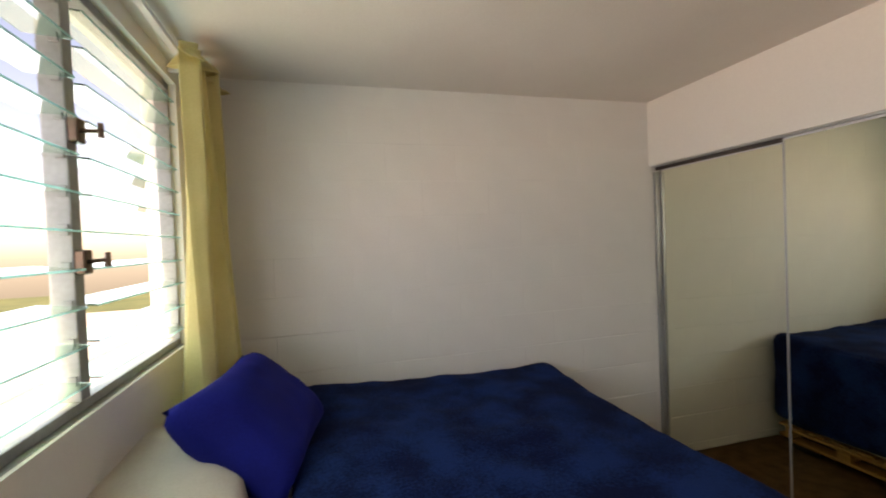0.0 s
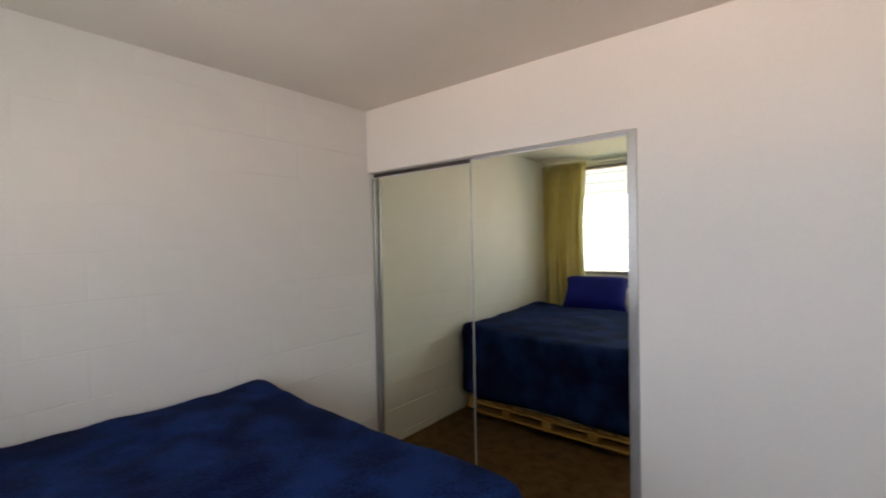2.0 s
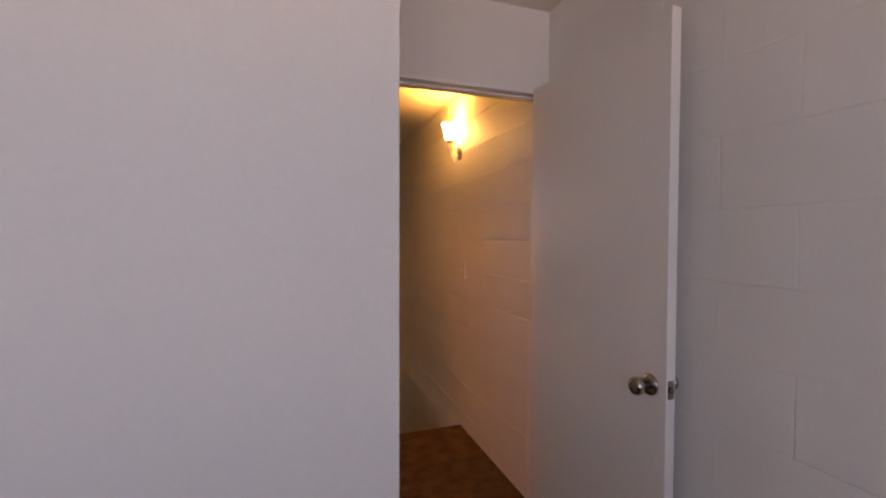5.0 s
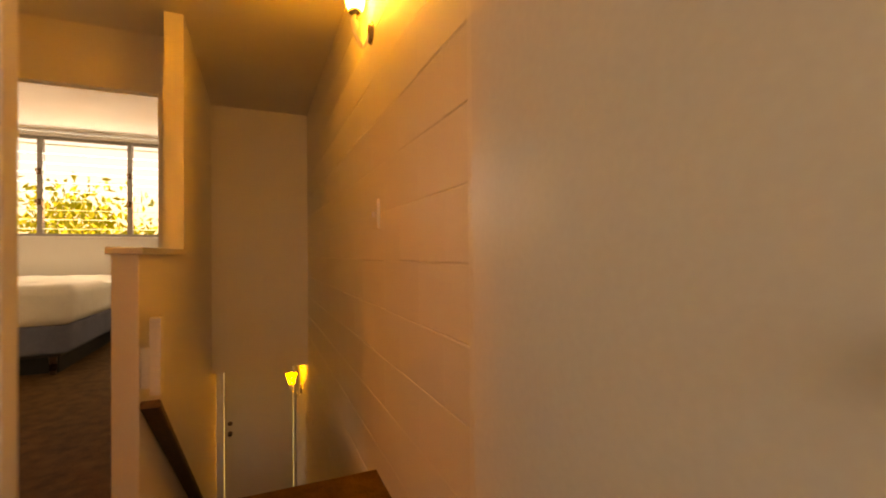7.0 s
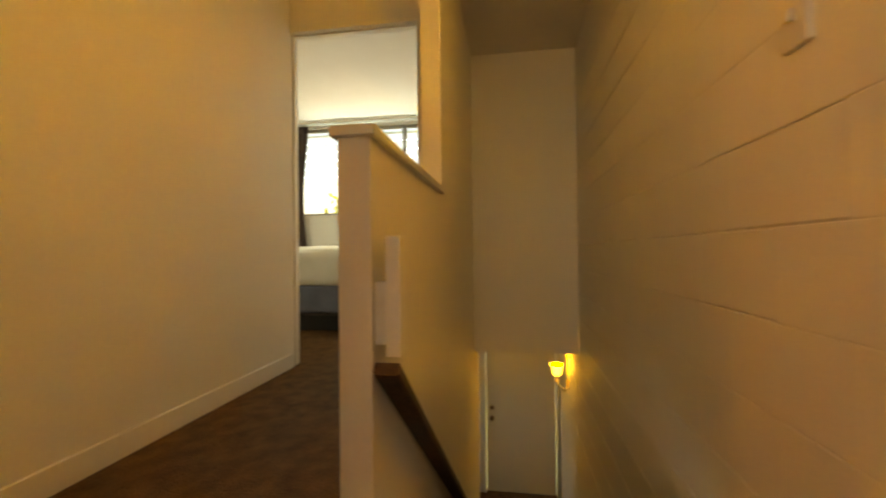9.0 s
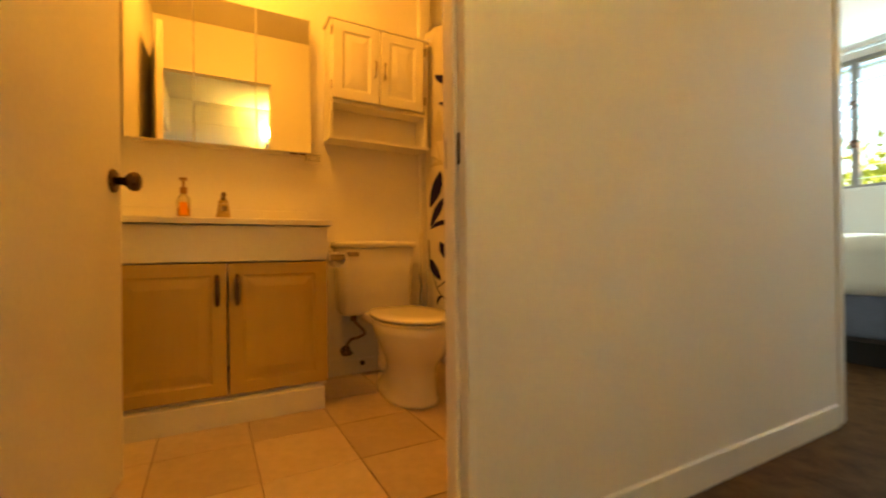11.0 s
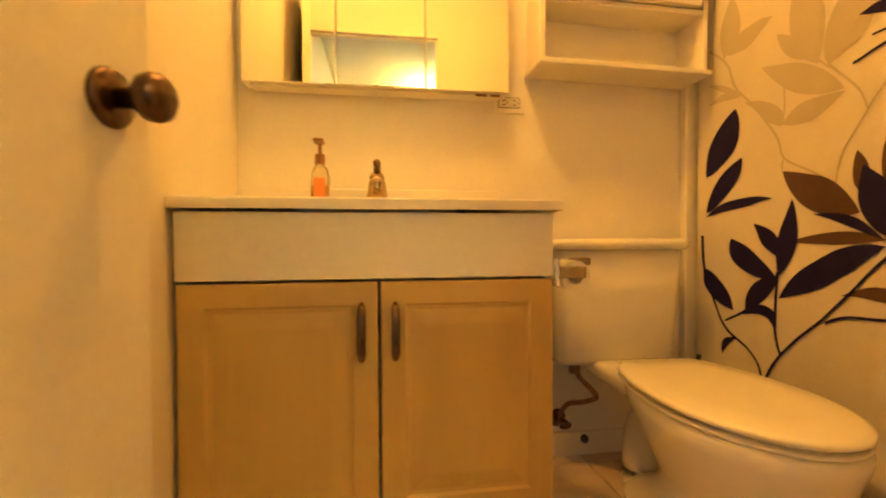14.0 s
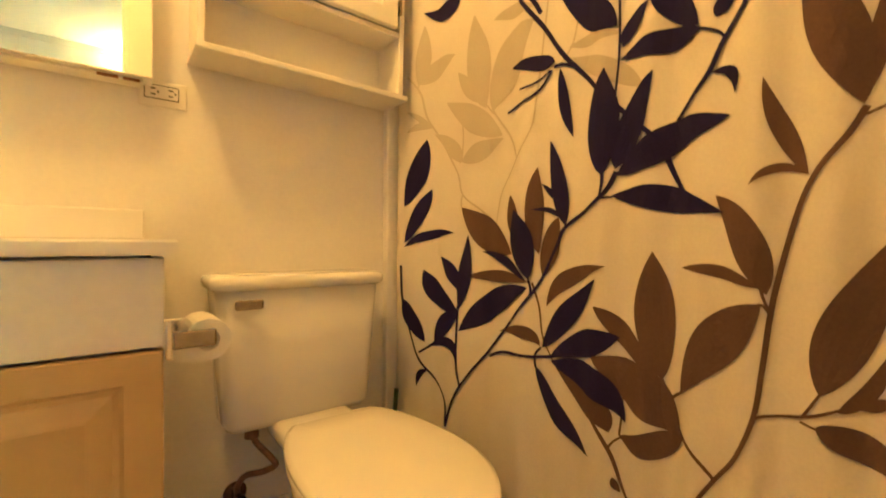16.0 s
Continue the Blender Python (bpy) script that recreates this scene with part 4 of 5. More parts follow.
part("bottom_trim", box((0.200, 3.415, 1.171), (0.945, BACK - 0.002, 1.1788), 0.002), CABW, med)
for a, b in ((0.862, 0.900), (0.908, 0.940)):
    part("rust_spot", box((a, 3.4125, 1.1685), (b, 3.4148, 1.1755), 0.001, 1), RUST, med, "brown rust on the lower edge")

# ceiling light: unseen fixture, added to carry the bathroom's warm light
bath_lamp = thing("ceiling_light", (0.68, 2.94, H), "assumed ceiling light, out of view, with a lit frosted glass dome", "ceiling light")
part("base", lathe([(0.145, H - 0.022), (0.150, H - 0.016), (0.150, H - 0.0005)], pose(0.68, 2.94, 0), 32), CHROME, bath_lamp, "chrome rim", smooth=True)
part("dome", lathe([(0.010, H - 0.196), (0.070, H - 0.186), (0.115, H - 0.150), (0.136, H - 0.095), (0.140, H - 0.0225)], pose(0.68, 2.94, 0), 32), GLOBE, bath_lamp, "lit frosted glass dome", smooth=True).visible_shadow = False

# cabinet over the toilet
over = thing("over_toilet_cabinet", (1.31, 3.40, 1.25), "white wall cabinet with an open shelf over the toilet", "wall cabinet")
ox0, ox1, oyf, oyb, oz0, oz1 = 1.042, 1.596, 3.338, BACK - 0.001, 1.262, 1.86
part("side_panel", box((ox0, oyf, oz0), (ox0 + 0.016, oyb, oz1), 0.002), CABW, over)
part("side_panel", box((ox1 - 0.016, oyf, oz0), (ox1, oyb, oz1), 0.002), CABW, over)
part("back_panel", box((ox0 + 0.016, oyb - 0.006, oz0), (ox1 - 0.016, oyb, oz1)), CABW, over)
part("bottom_board", box((ox0 - 0.004, oyf - 0.010, oz0 - 0.015), (ox1 + 0.012, oyb, oz0), 0.003), CABW, over, "bevelled bottom shelf board")
part("shelf", box((ox0 + 0.016, oyf + 0.004, 1.437), (ox1 - 0.016, oyb - 0.006, 1.453), 0.001), CABW, over)
part("top_board", box((ox0 - 0.010, oyf - 0.014, oz1), (ox1 + 0.010, oyb, oz1 + 0.016), 0.003), CABW, over)
for a, b, hx in ((ox0 + 0.010, 1.3045, 1.278), (1.3080, 1.566, 1.330)):
    dr = raised_door(a, b, 1.457, oz1 - 0.004, oyf - 0.0145, over, CABW, "white panel door")
    bow_handle(hx, 1.588, 1.688, oyf - 0.0145, dr, NICKEL, 0.0045)
for x in (ox0 + 0.002, 1.572):
    for z in (1.50, 1.78):
        part("hinge", box((x, oyf - 0.012, z), (x + 0.008, oyf - 0.001, z + 0.045), 0.001), NICKEL, over)
over.rotation_euler = (0, radians(1.0), 0)

# toilet
TX, KX = 1.312, 1.290
toilet = thing("toilet", (TX, 3.05, 0), "white china toilet with its lid down", "toilet")


def oval(cy, half_w, front, back, z, n=40):
    """An egg-shaped ring round the toilet's middle line."""
    out = []
    for i in range(n):
        a = 2 * math.pi * i / n
        s, c = math.sin(a), math.cos(a)
        ly = front if c < 0 else back
        out.append((TX + half_w * math.copysign(abs(s) ** (1 - 0.15 * (c > 0)), s), cy + ly * c, z))
    return out


def lid_ring(cy, half_w, front, back, z):
    """A seat-shaped ring: round in front, tapering to a straight edge behind."""
    side = [(half_w * math.sin(radians(a)), -front * math.cos(radians(a))) for a in range(0, 90, 6)]
    side += [(half_w * (1 - 0.36 * (v / 8) ** 2.2), back * v / 8) for v in range(8)]
    side += [(half_w * 0.61, back * 0.985), (half_w * 0.54, back)]
    return [(TX + x, cy + y, z) for x, y in side] + [(TX - x, cy + y, z) for x, y in reversed(side[1:])]


def skin(rings, cap=True):
    bm = bmesh.new()
    loops = [[bm.verts.new(p) for p in r] for r in rings]
    n = len(loops[0])
    for a, b in zip(loops, loops[1:]):
        for i in range(n):
            bm.faces.new((a[i], a[(i + 1) % n], b[(i + 1) % n], b[i]))
    if cap:
        bm.faces.new(list(reversed(loops[0])))
        bm.faces.new(loops[-1])
    return bm


part("bowl", skin([oval(2.95, 0.116, 0.160, 0.33, 0.0), oval(2.95, 0.115, 0.159, 0.33, 0.016), oval(2.95, 0.109, 0.152, 0.32, 0.026), oval(2.95, 0.106, 0.146, 0.26, 0.07), oval(2.95, 0.105, 0.141, 0.18, 0.12), oval(2.945, 0.108, 0.142, 0.16, 0.155), oval(2.93, 0.121, 0.160, 0.165, 0.190), oval(2.918, 0.140, 0.186, 0.19, 0.230), oval(2.912, 0.156, 0.210, 0.25, 0.275), oval(2.91, 0.166, 0.223, 0.30, 0.320), oval(2.91, 0.168, 0.227, 0.31, 0.345), oval(2.91, 0.162, 0.220, 0.31, 0.357)]), CERAM, toilet, smooth=True)
part("seat", skin([lid_ring(2.925, 0.160, 0.230, 0.256, 0.3580), lid_ring(2.925, 0.169, 0.240, 0.265, 0.3600), lid_ring(2.925, 0.171, 0.242, 0.267, 0.3640), lid_ring(2.925, 0.166, 0.236, 0.262, 0.3675), lid_ring(2.925, 0.140, 0.208, 0.240, 0.3680)]), SEATP, toilet, "cream plastic seat", smooth=True)
part("lid", skin([lid_ring(2.925, 0.140, 0.208, 0.238, 0.3685), lid_ring(2.925, 0.141, 0.209, 0.240, 0.3755), lid_ring(2.925, 0.169, 0.242, 0.267, 0.3760), lid_ring(2.925, 0.173, 0.246, 0.270, 0.3805), lid_ring(2.925, 0.171, 0.244, 0.268, 0.388), lid_ring(2.925, 0.160, 0.231, 0.258, 0.3925), lid_ring(2.925, 0.10, 0.15, 0.18, 0.3945)]), SEATP, toilet, "closed cream plastic lid", smooth=True)
for dx in (-0.072, 0.072):
    part("seat_hinge", box((TX + dx - 0.02, 3.182, 0.360), (TX + dx + 0.02, 3.214, 0.384), 0.006), SEATP, toilet)


def tank_ring(hw, y0, y1, z, r=0.035, n=6):
    out = []
    for sx, sy, a0 in ((1, 1, 0), (-1, 1, 90), (-1, -1, 180), (1, -1, 270)):
        cx, cy = KX + sx * (hw - r), (y1 - r if sy > 0 else y0 + r)
        for i in range(n + 1):
            a = radians(a0 + 90 * i / n)
            out.append((cx + r * math.cos(a), cy + r * math.sin(a), z))
    return out


part("tank", skin([tank_ring(0.160, 3.350, 3.445, 0.335), tank_ring(0.184, 3.332, 3.455, 0.342), tank_ring(0.193, 3.322, 3.460, 0.360), tank_ring(0.204, 3.312, 3.462, 0.55), tank_ring(0.213, 3.305, 3.464, 0.690)]), CERAM, toilet, smooth=True)
part("tank_lid", skin([tank_ring(0.218, 3.300, 3.465, 0.691), tank_ring(0.226, 3.292, 3.468, 0.697), tank_ring(0.228, 3.290, 3.468, 0.712), tank_ring(0.224, 3.294, 3.466, 0.722), tank_ring(0.206, 3.310, 3.450, 0.7265)]), CERAM, toilet, "china tank lid", smooth=True)
part("flush_lever", box((1.112, 3.284, 0.647), (1.176, 3.296, 0.670), 0.005, 3), NICKEL, toilet, "small worn metal flush lever")
part("lever_hub", rod((1.125, 3.308, 0.659), (1.125, 3.294, 0.659), 0.012), CHROME, toilet)
for dx, yy in ((-0.108, 3.02), (0.108, 3.02)):
    part("bolt_cap", lathe([(0.011, 0.0), (0.010, 0.008), (0.005, 0.012)], pose(TX + dx, yy, 0.026), 14), CERAM, toilet)
part("trapway", tube(arc([(TX, 3.00, 0.16), (TX, 3.09, 0.22), (TX, 3.17, 0.235), (TX, 3.23, 0.19), (TX, 3.25, 0.10), (TX, 3.25, 0.004)]), 0.052, 14), CERAM, toilet, smooth=True)
part("deck", box((TX - 0.105, 3.10, 0.300), (TX + 0.105, 3.40, 0.353), 0.02, 3), CERAM, toilet, "china deck under the tank", smooth=True)

supply = thing("water_supply", (1.15, 3.46, 0.14), "rusty supply hose and valve behind the toilet", "water supply")
part("hose", tube(arc([(1.172, 3.385, 0.338), (1.176, 3.37, 0.300), (1.205, 3.335, 0.262), (1.215, 3.33, 0.240), (1.190, 3.36, 0.218), (1.160, 3.40, 0.200), (1.146, 3.425, 0.165), (1.150, 3.44, 0.135)]), 0.008), HOSE, supply, smooth=True)
part("valve", lathe([(0.011, 0.0), (0.011, 0.04), (0.017, 0.042), (0.017, 0.058)], pose(1.150, BACK - 0.0005, 0.128, 90, 0, 0), 14), BRONZE, supply)
part("escutcheon", lathe([(0.030, 0.0), (0.028, 0.004), (0.012, 0.008)], pose(1.150, BACK - 0.0005, 0.128, 90, 0, 0), 20), BRONZE, supply)
part("valve_handle", lathe([(0.020, 0.0), (0.022, 0.006), (0.012, 0.012)], pose(1.150, BACK - 0.060, 0.128, 90, 0, 0), 14, 1.0, 0.6), BRONZE, supply)
part("coupling", lathe([(0.018, 0.0), (0.018, 0.022), (0.011, 0.032)], pose(1.172, 3.385, 0.304), 12), HOSE, supply)
part("pipe_stub", rod((1.240, BACK - 0.0005, 0.056), (1.240, BACK - 0.022, 0.056), 0.013), SLOT, supply, "capped pipe end near the floor")

px, py, pz = 0.953, 3.02, 0.645
roll = thing("paper_holder", (px, py + 0.06, pz), "chrome paper holder with a nearly used roll", "paper holder")
part("mount", box((px + 0.0005, py - 0.002, pz - 0.028), (px + 0.011, py + 0.010, pz + 0.034), 0.003), CHROME, roll)
part("arm", box((px + 0.009, py - 0.001, pz - 0.012), (px + 0.074, py + 0.008, pz + 0.016), 0.003), NICKEL, roll, "flat metal arm")
part("spindle", rod((px + 0.068, py + 0.004, pz), (px + 0.068, py + 0.158, pz), 0.007), CHROME, roll)
part("rear_arm", box((px + 0.0005, py + 0.150, pz - 0.012), (px + 0.074, py + 0.158, pz + 0.016), 0.003), CHROME, roll)
bm = bmesh.new()
prof = [(0.019, 0.0), (0.037, 0.0), (0.037, 0.100), (0.019, 0.100)]
loops = [[bm.verts.new((px + 0.068 + r * math.cos(i * math.pi / 14), py + 0.042 + h, pz - 0.010 + r * math.sin(i * math.pi / 14))) for i in range(28)] for r, h in prof]
for a, b in zip(loops, loops[1:] + loops[:1]):
    for i in range(28):
        bm.faces.new((a[i], a[(i + 1) % 28], b[(i + 1) % 28], b[i]))
part("paper_roll", bm, PAPER, roll, "white paper roll", smooth=False)

outlet = thing("power_outlet", (0.987, BACK, 1.165), "white double power outlet under the cabinet", "power outlet")
part("plate", box((0.938, BACK - 0.007, 1.134), (1.038, BACK + 0.001, 1.196), 0.003), PLATE, outlet)
part("gap", box((0.949, BACK - 0.0078, 1.152), (1.021, BACK - 0.0066, 1.186)), SLOT, outlet, "dark gap round the sockets")
part("face", box((0.951, BACK - 0.0095, 1.154), (1.019, BACK - 0.0076, 1.184), 0.001, 1), PLATE, outlet)
for x in (0.968, 1.004):
    for dz in (-0.007, 0.007):
        part("slot", box((x - 0.006, BACK - 0.0105, 1.169 + dz - 0.0016), (x + 0.004, BACK - 0.0092, 1.169 + dz + 0.0016)), SLOT, outlet)
    part("slot", box((x + 0.007, BACK - 0.0105, 1.1665), (x + 0.011, BACK - 0.0092, 1.1715)), SLOT, outlet)

part_trim = thing("corner_trim", (1.62, BACK, 0), "white corner board beside the shower", "trim", kind="structure")
part("board", box((1.602, BACK - 0.030, 0.0), (1.680, BACK - 0.0005, H - 0.001), 0.005), TRIM, part_trim)

brush = thing("toilet_brush", (1.585, 3.37, 0), "slim dark green handled toilet brush", "toilet brush")
part("holder", lathe([(0.045, 0.0), (0.047, 0.006), (0.040, 0.11), (0.036, 0.12)], pose(1.585, 3.375, 0.0), 20), PLATE, brush, smooth=True)
part("handle", rod((1.585, 3.375, 0.11), (1.606, 3.382, 0.342), 0.008, 0.007, 12), plain("green_plastic", (0.02, 0.05, 0.02), 0.4), brush, "dark green handle")

# tub behind the curtain
tub = thing("bathtub", (2.12, 2.72, 0), "white bathtub behind the shower curtain", "bathtub")
bm = bmesh.new()


def rect_loop(bm, x0, x1, y0, y1, z, r=0.06, n=5):
    out = []
    for sx, sy, a0 in ((1, 1, 0), (-1, 1, 90), (-1, -1, 180), (1, -1, 270)):
        cx, cy = (x1 - r if sx > 0 else x0 + r), (y1 - r if sy > 0 else y0 + r)
        for i in range(n + 1):
            a = radians(a0 + 90 * i / n)
            out.append(bm.verts.new((cx + r * math.cos(a), cy + r * math.sin(a), z)))
    return out


loops = [rect_loop(bm, 1.770, 2.553, 1.975, 3.466, 0.0, 0.01), rect_loop(bm, 1.770, 2.553, 1.975, 3.466, 0.39, 0.01), rect_loop(bm, 1.755, 2.555, 1.973, 3.467, 0.42, 0.02), rect_loop(bm, 1.83, 2.46, 2.10, 3.38, 0.42, 0.12), rect_loop(bm, 1.87, 2.42, 2.16, 3.32, 0.12, 0.12)]
for a, b in zip(loops, loops[1:]):
    for i in range(len(a)):
        bm.faces.new((a[i], a[(i + 1) % len(a)], b[(i + 1) % len(a)], b[i]))
bm.faces.new(loops[0])
bm.faces.new(loops[-1])
part("shell", bm, CERAM, tub, smooth=False)
part("base_trim", box((1.738, 1.975, 0.0), (1.769, 3.466, 0.110), 0.006), TILE, tub, "beige tiled base")
part("shoe_strip", box((1.716, 1.975, 0.0), (1.7375, 3.466, 0.040), 0.005), TILE, tub, "beige tiled foot")
crod = thing("curtain_rod", (1.70, 2.72, 1.98), "chrome shower curtain rod", "curtain rod")
part("bar", rod((1.70, 1.971, 1.98), (1.70, 3.469, 1.98), 0.0125), CHROME, crod)
for y in (1.977, 3.463):
    part("flange", rod((1.70, y - 0.005, 1.98), (1.70, y + 0.005, 1.98), 0.03), CHROME, crod)

# ---- shower curtain with its printed branches ----


def fold(y, z):
    """How far the hanging shower curtain stands out at this place."""
    end, turn = min(1.0, max(0.0, (3.40 - y) / 0.30)), max(0.0, 2.50 - y)
    wave = 0.010 * math.sin(12.5 * y + 0.4) + 0.004 * math.sin(27.0 * y + 1.1 * z) + 0.0022 * (1.0 + 1.5 * max(0.0, 0.7 - z)) * noise.noise(Vector((0.0, y * 9.0, z * 5.0))) + 0.0075 * math.sin(61.0 * y + 2.0 * math.sin(5.0 * y) + 0.6 * z) * min(1.0, max(0.0, (3.1 - y) / 0.4))
    return 1.690 - 0.050 * (1 - end) ** 2 + 0.30 * turn ** 1.4 + wave + 0.004 * math.sin(60 * y) * max(0.0, min(1.0, (y - 2.95) / 0.3))


CY0, CY1, CZ0, CZ1 = 2.10, 3.415, 0.128, 1.95
shower = thing("shower_curtain", (1.69, 2.72, 1.95), "cream shower curtain printed with dark leafy branches", "shower curtain")
bm = bmesh.new()
ny, nz = 190, 40
sheet = []
for dx in (0.0, 0.0025):
    grid = []
    for j in range(nz + 1):
        row = []
        for i in range(ny + 1):
            y = CY0 + (CY1 - CY0) * i / ny
            low = CZ0 + 0.006 * math.sin(19 * y) + 0.004 * math.sin(47 * y)
            z = low + (CZ1 - low) * j / nz
            row.append(bm.verts.new((fold(y, z) + dx, y, z)))
        grid.append(row)
    sheet.append(grid)
    for j in range(nz):
        for i in range(ny):
            bm.faces.new((grid[j][i], grid[j][i + 1], grid[j + 1][i + 1], grid[j + 1][i]))
a, b = sheet
for j in range(nz):
    for i in (0, ny):
        bm.faces.new((a[j][i], a[j + 1][i], b[j + 1][i], b[j][i]))
for i in range(ny):
    for j in (0, nz):
        bm.faces.new((a[j][i], a[j][i + 1], b[j][i + 1], b[j][i]))
cloth = part("cloth", bm, CLOTH, shower, smooth=True)
for i in range(10):
    y = 2.14 + 0.138 * i
    pts = [Vector((1.692 + 0.024 * math.cos(t * math.pi / 8), y, 1.962 + 0.034 * math.sin(t * math.pi / 8))) for t in range(17)]
    part("ring", tube(pts, 0.0025, 6), CHROME, shower)


LIFT = {INK_PALE: 0.0018, INK_BROWN: 0.0025, INK_DARK: 0.0032}


def print_shape(name, rows, mat):
    """A flat printed shape that lies on the cloth; rows of left and right (y, z) edges."""
    bm = bmesh.new()
    loops = []
    for edge in rows:
        n = 6
        loops.append([bm.verts.new((fold(edge[0][0] + (edge[1][0] - edge[0][0]) * i / n, edge[0][1] + (edge[1][1] - edge[0][1]) * i / n) - LIFT[mat], edge[0][0] + (edge[1][0] - edge[0][0]) * i / n, edge[0][1] + (edge[1][1] - edge[0][1]) * i / n)) for i in range(n + 1)])
    for a, b in zip(loops, loops[1:]):
        for i in range(len(a) - 1):
            bm.faces.new((a[i], a[i + 1], b[i + 1], b[i]))
    return part(name, bm, mat, cloth)


def leaves(mat, rows):
    """Printed leaves: base, middle and tip of the rib and the width of each; rounder towards the base."""
    for k, (y0, z0, ym, zm, y1, z1, w) in enumerate(rows):
        a, b = Vector((y0, z0)), Vector((y1, z1))
        c = 2 * Vector((ym, zm)) - (a + b) / 2
        edges = []
        for i in range(17):
            u = i / 16
            mid = a * (1 - u) ** 2 + c * 2 * u * (1 - u) + b * u * u
            d = (c - a) * (1 - u) + (b - c) * u
            side = Vector((-d.y, d.x)).normalized()
            half_w = 0.5 * w * max(0.02, math.sin(math.pi * u ** 0.9) ** 0.86 if 0 < u < 1 else 0.0)
            edges.append((mid - side * half_w * (1.0 + 0.10 * math.sin(5 * u + k)), mid + side * half_w * (1.0 + 0.08 * math.sin(6 * u + 2 * k))))
        print_shape("printed_leaf", edges, mat)


def stem(mat, points, w):
    """A printed stalk that follows points and thins towards its end."""
    line = arc([(0, y, z) for y, z in points], 6)
    edges = []
    for i, p in enumerate(line):
        d = line[min(i + 1, len(line) - 1)] - line[max(i - 1, 0)]
        s = Vector((-d.z, d.y)).normalized() * w * 0.5 * (1.1 - 0.25 * i / len(line))
        edges.append((Vector((p.y, p.z)) - s, Vector((p.y, p.z)) + s))
    print_shape("printed_stem", edges, mat)


leaves(INK_DARK, [
    (3.383, 0.925, 3.328, 1.030, 3.299, 1.127, 0.072),
    (3.382, 0.808, 3.324, 0.897, 3.283, 0.973, 0.052),
    (3.382, 0.796, 3.289, 0.833, 3.191, 0.838, 0.030),
    (3.387, 0.626, 3.348, 0.561, 3.303, 0.500, 0.057),
    (3.181, 0.607, 3.263, 0.657, 3.307, 0.724, 0.066),
    (3.179, 0.669, 3.202, 0.722, 3.246, 0.768, 0.041),
    (3.177, 0.614, 3.151, 0.728, 3.138, 0.832, 0.050),
    (3.271, 0.504, 3.223, 0.569, 3.179, 0.616, 0.057),
    (3.281, 0.490, 3.208, 0.512, 3.185, 0.460, 0.032),
    (3.295, 0.413, 3.320, 0.395, 3.330, 0.357, 0.019),
    (2.904, 0.702, 3.060, 0.636, 3.174, 0.552, 0.074),
    (2.900, 0.723, 2.926, 0.811, 2.954, 0.892, 0.076),
])
leaves(INK_DARK, [
    (2.907, 0.718, 2.994, 0.765, 3.086, 0.785, 0.025),
    (2.799, 0.849, 2.818, 0.948, 2.841, 1.043, 0.044),
    (2.804, 0.864, 2.840, 0.884, 2.894, 0.889, 0.013),
    (2.818, 0.902, 2.839, 0.925, 2.867, 0.948, 0.016),
    (2.863, 0.566, 2.797, 0.646, 2.723, 0.735, 0.050),
    (2.834, 0.553, 2.742, 0.598, 2.678, 0.620, 0.055),
    (2.834, 0.540, 2.724, 0.516, 2.663, 0.452, 0.060),
    (2.881, 0.518, 2.816, 0.426, 2.736, 0.360, 0.044),
    (2.710, 0.948, 2.717, 1.061, 2.709, 1.167, 0.071),
    (2.688, 0.961, 2.659, 1.044, 2.615, 1.137, 0.056),
    (2.685, 0.947, 2.594, 0.998, 2.485, 1.023, 0.064),
    (2.694, 0.906, 2.601, 0.895, 2.494, 0.863, 0.048),
])
leaves(INK_DARK, [
    (2.688, 1.247, 2.745, 1.299, 2.821, 1.369, 0.061),
    (2.530, 1.179, 2.606, 1.187, 2.681, 1.178, 0.048),
    (2.676, 1.202, 2.657, 1.240, 2.622, 1.271, 0.034),
    (2.534, 1.188, 2.583, 1.246, 2.623, 1.287, 0.046),
    (2.507, 1.191, 2.496, 1.210, 2.473, 1.228, 0.028),
    (2.514, 1.100, 2.484, 1.092, 2.478, 1.056, 0.017),
    (3.178, 1.531, 3.233, 1.500, 3.309, 1.516, 0.051),
    (2.829, 1.219, 2.884, 1.232, 2.971, 1.249, 0.037),
    (2.814, 1.199, 2.804, 1.118, 2.785, 1.043, 0.026),
    (3.185, 1.622, 3.268, 1.638, 3.324, 1.682, 0.052),
    (2.654, 1.313, 2.682, 1.351, 2.705, 1.401, 0.027),
])
leaves(INK_BROWN, [
    (2.963, 0.782, 3.081, 0.844, 3.165, 0.911, 0.085),
    (2.939, 0.818, 2.959, 0.874, 2.971, 0.930, 0.051),
    (2.873, 0.784, 2.888, 0.891, 2.878, 0.988, 0.054),
    (2.861, 0.729, 2.839, 0.805, 2.814, 0.868, 0.056),
    (2.901, 0.716, 3.024, 0.723, 3.149, 0.712, 0.033),
    (2.850, 0.664, 2.794, 0.730, 2.703, 0.763, 0.036),
    (2.871, 0.568, 2.916, 0.594, 3.009, 0.579, 0.030),
    (2.602, 0.557, 2.675, 0.635, 2.727, 0.678, 0.041),
    (2.559, 0.465, 2.635, 0.525, 2.732, 0.574, 0.093),
    (2.817, 0.531, 2.733, 0.476, 2.696, 0.423, 0.063),
    (2.550, 0.468, 2.614, 0.423, 2.677, 0.421, 0.052),
    (2.596, 0.554, 2.608, 0.673, 2.613, 0.794, 0.072),
])
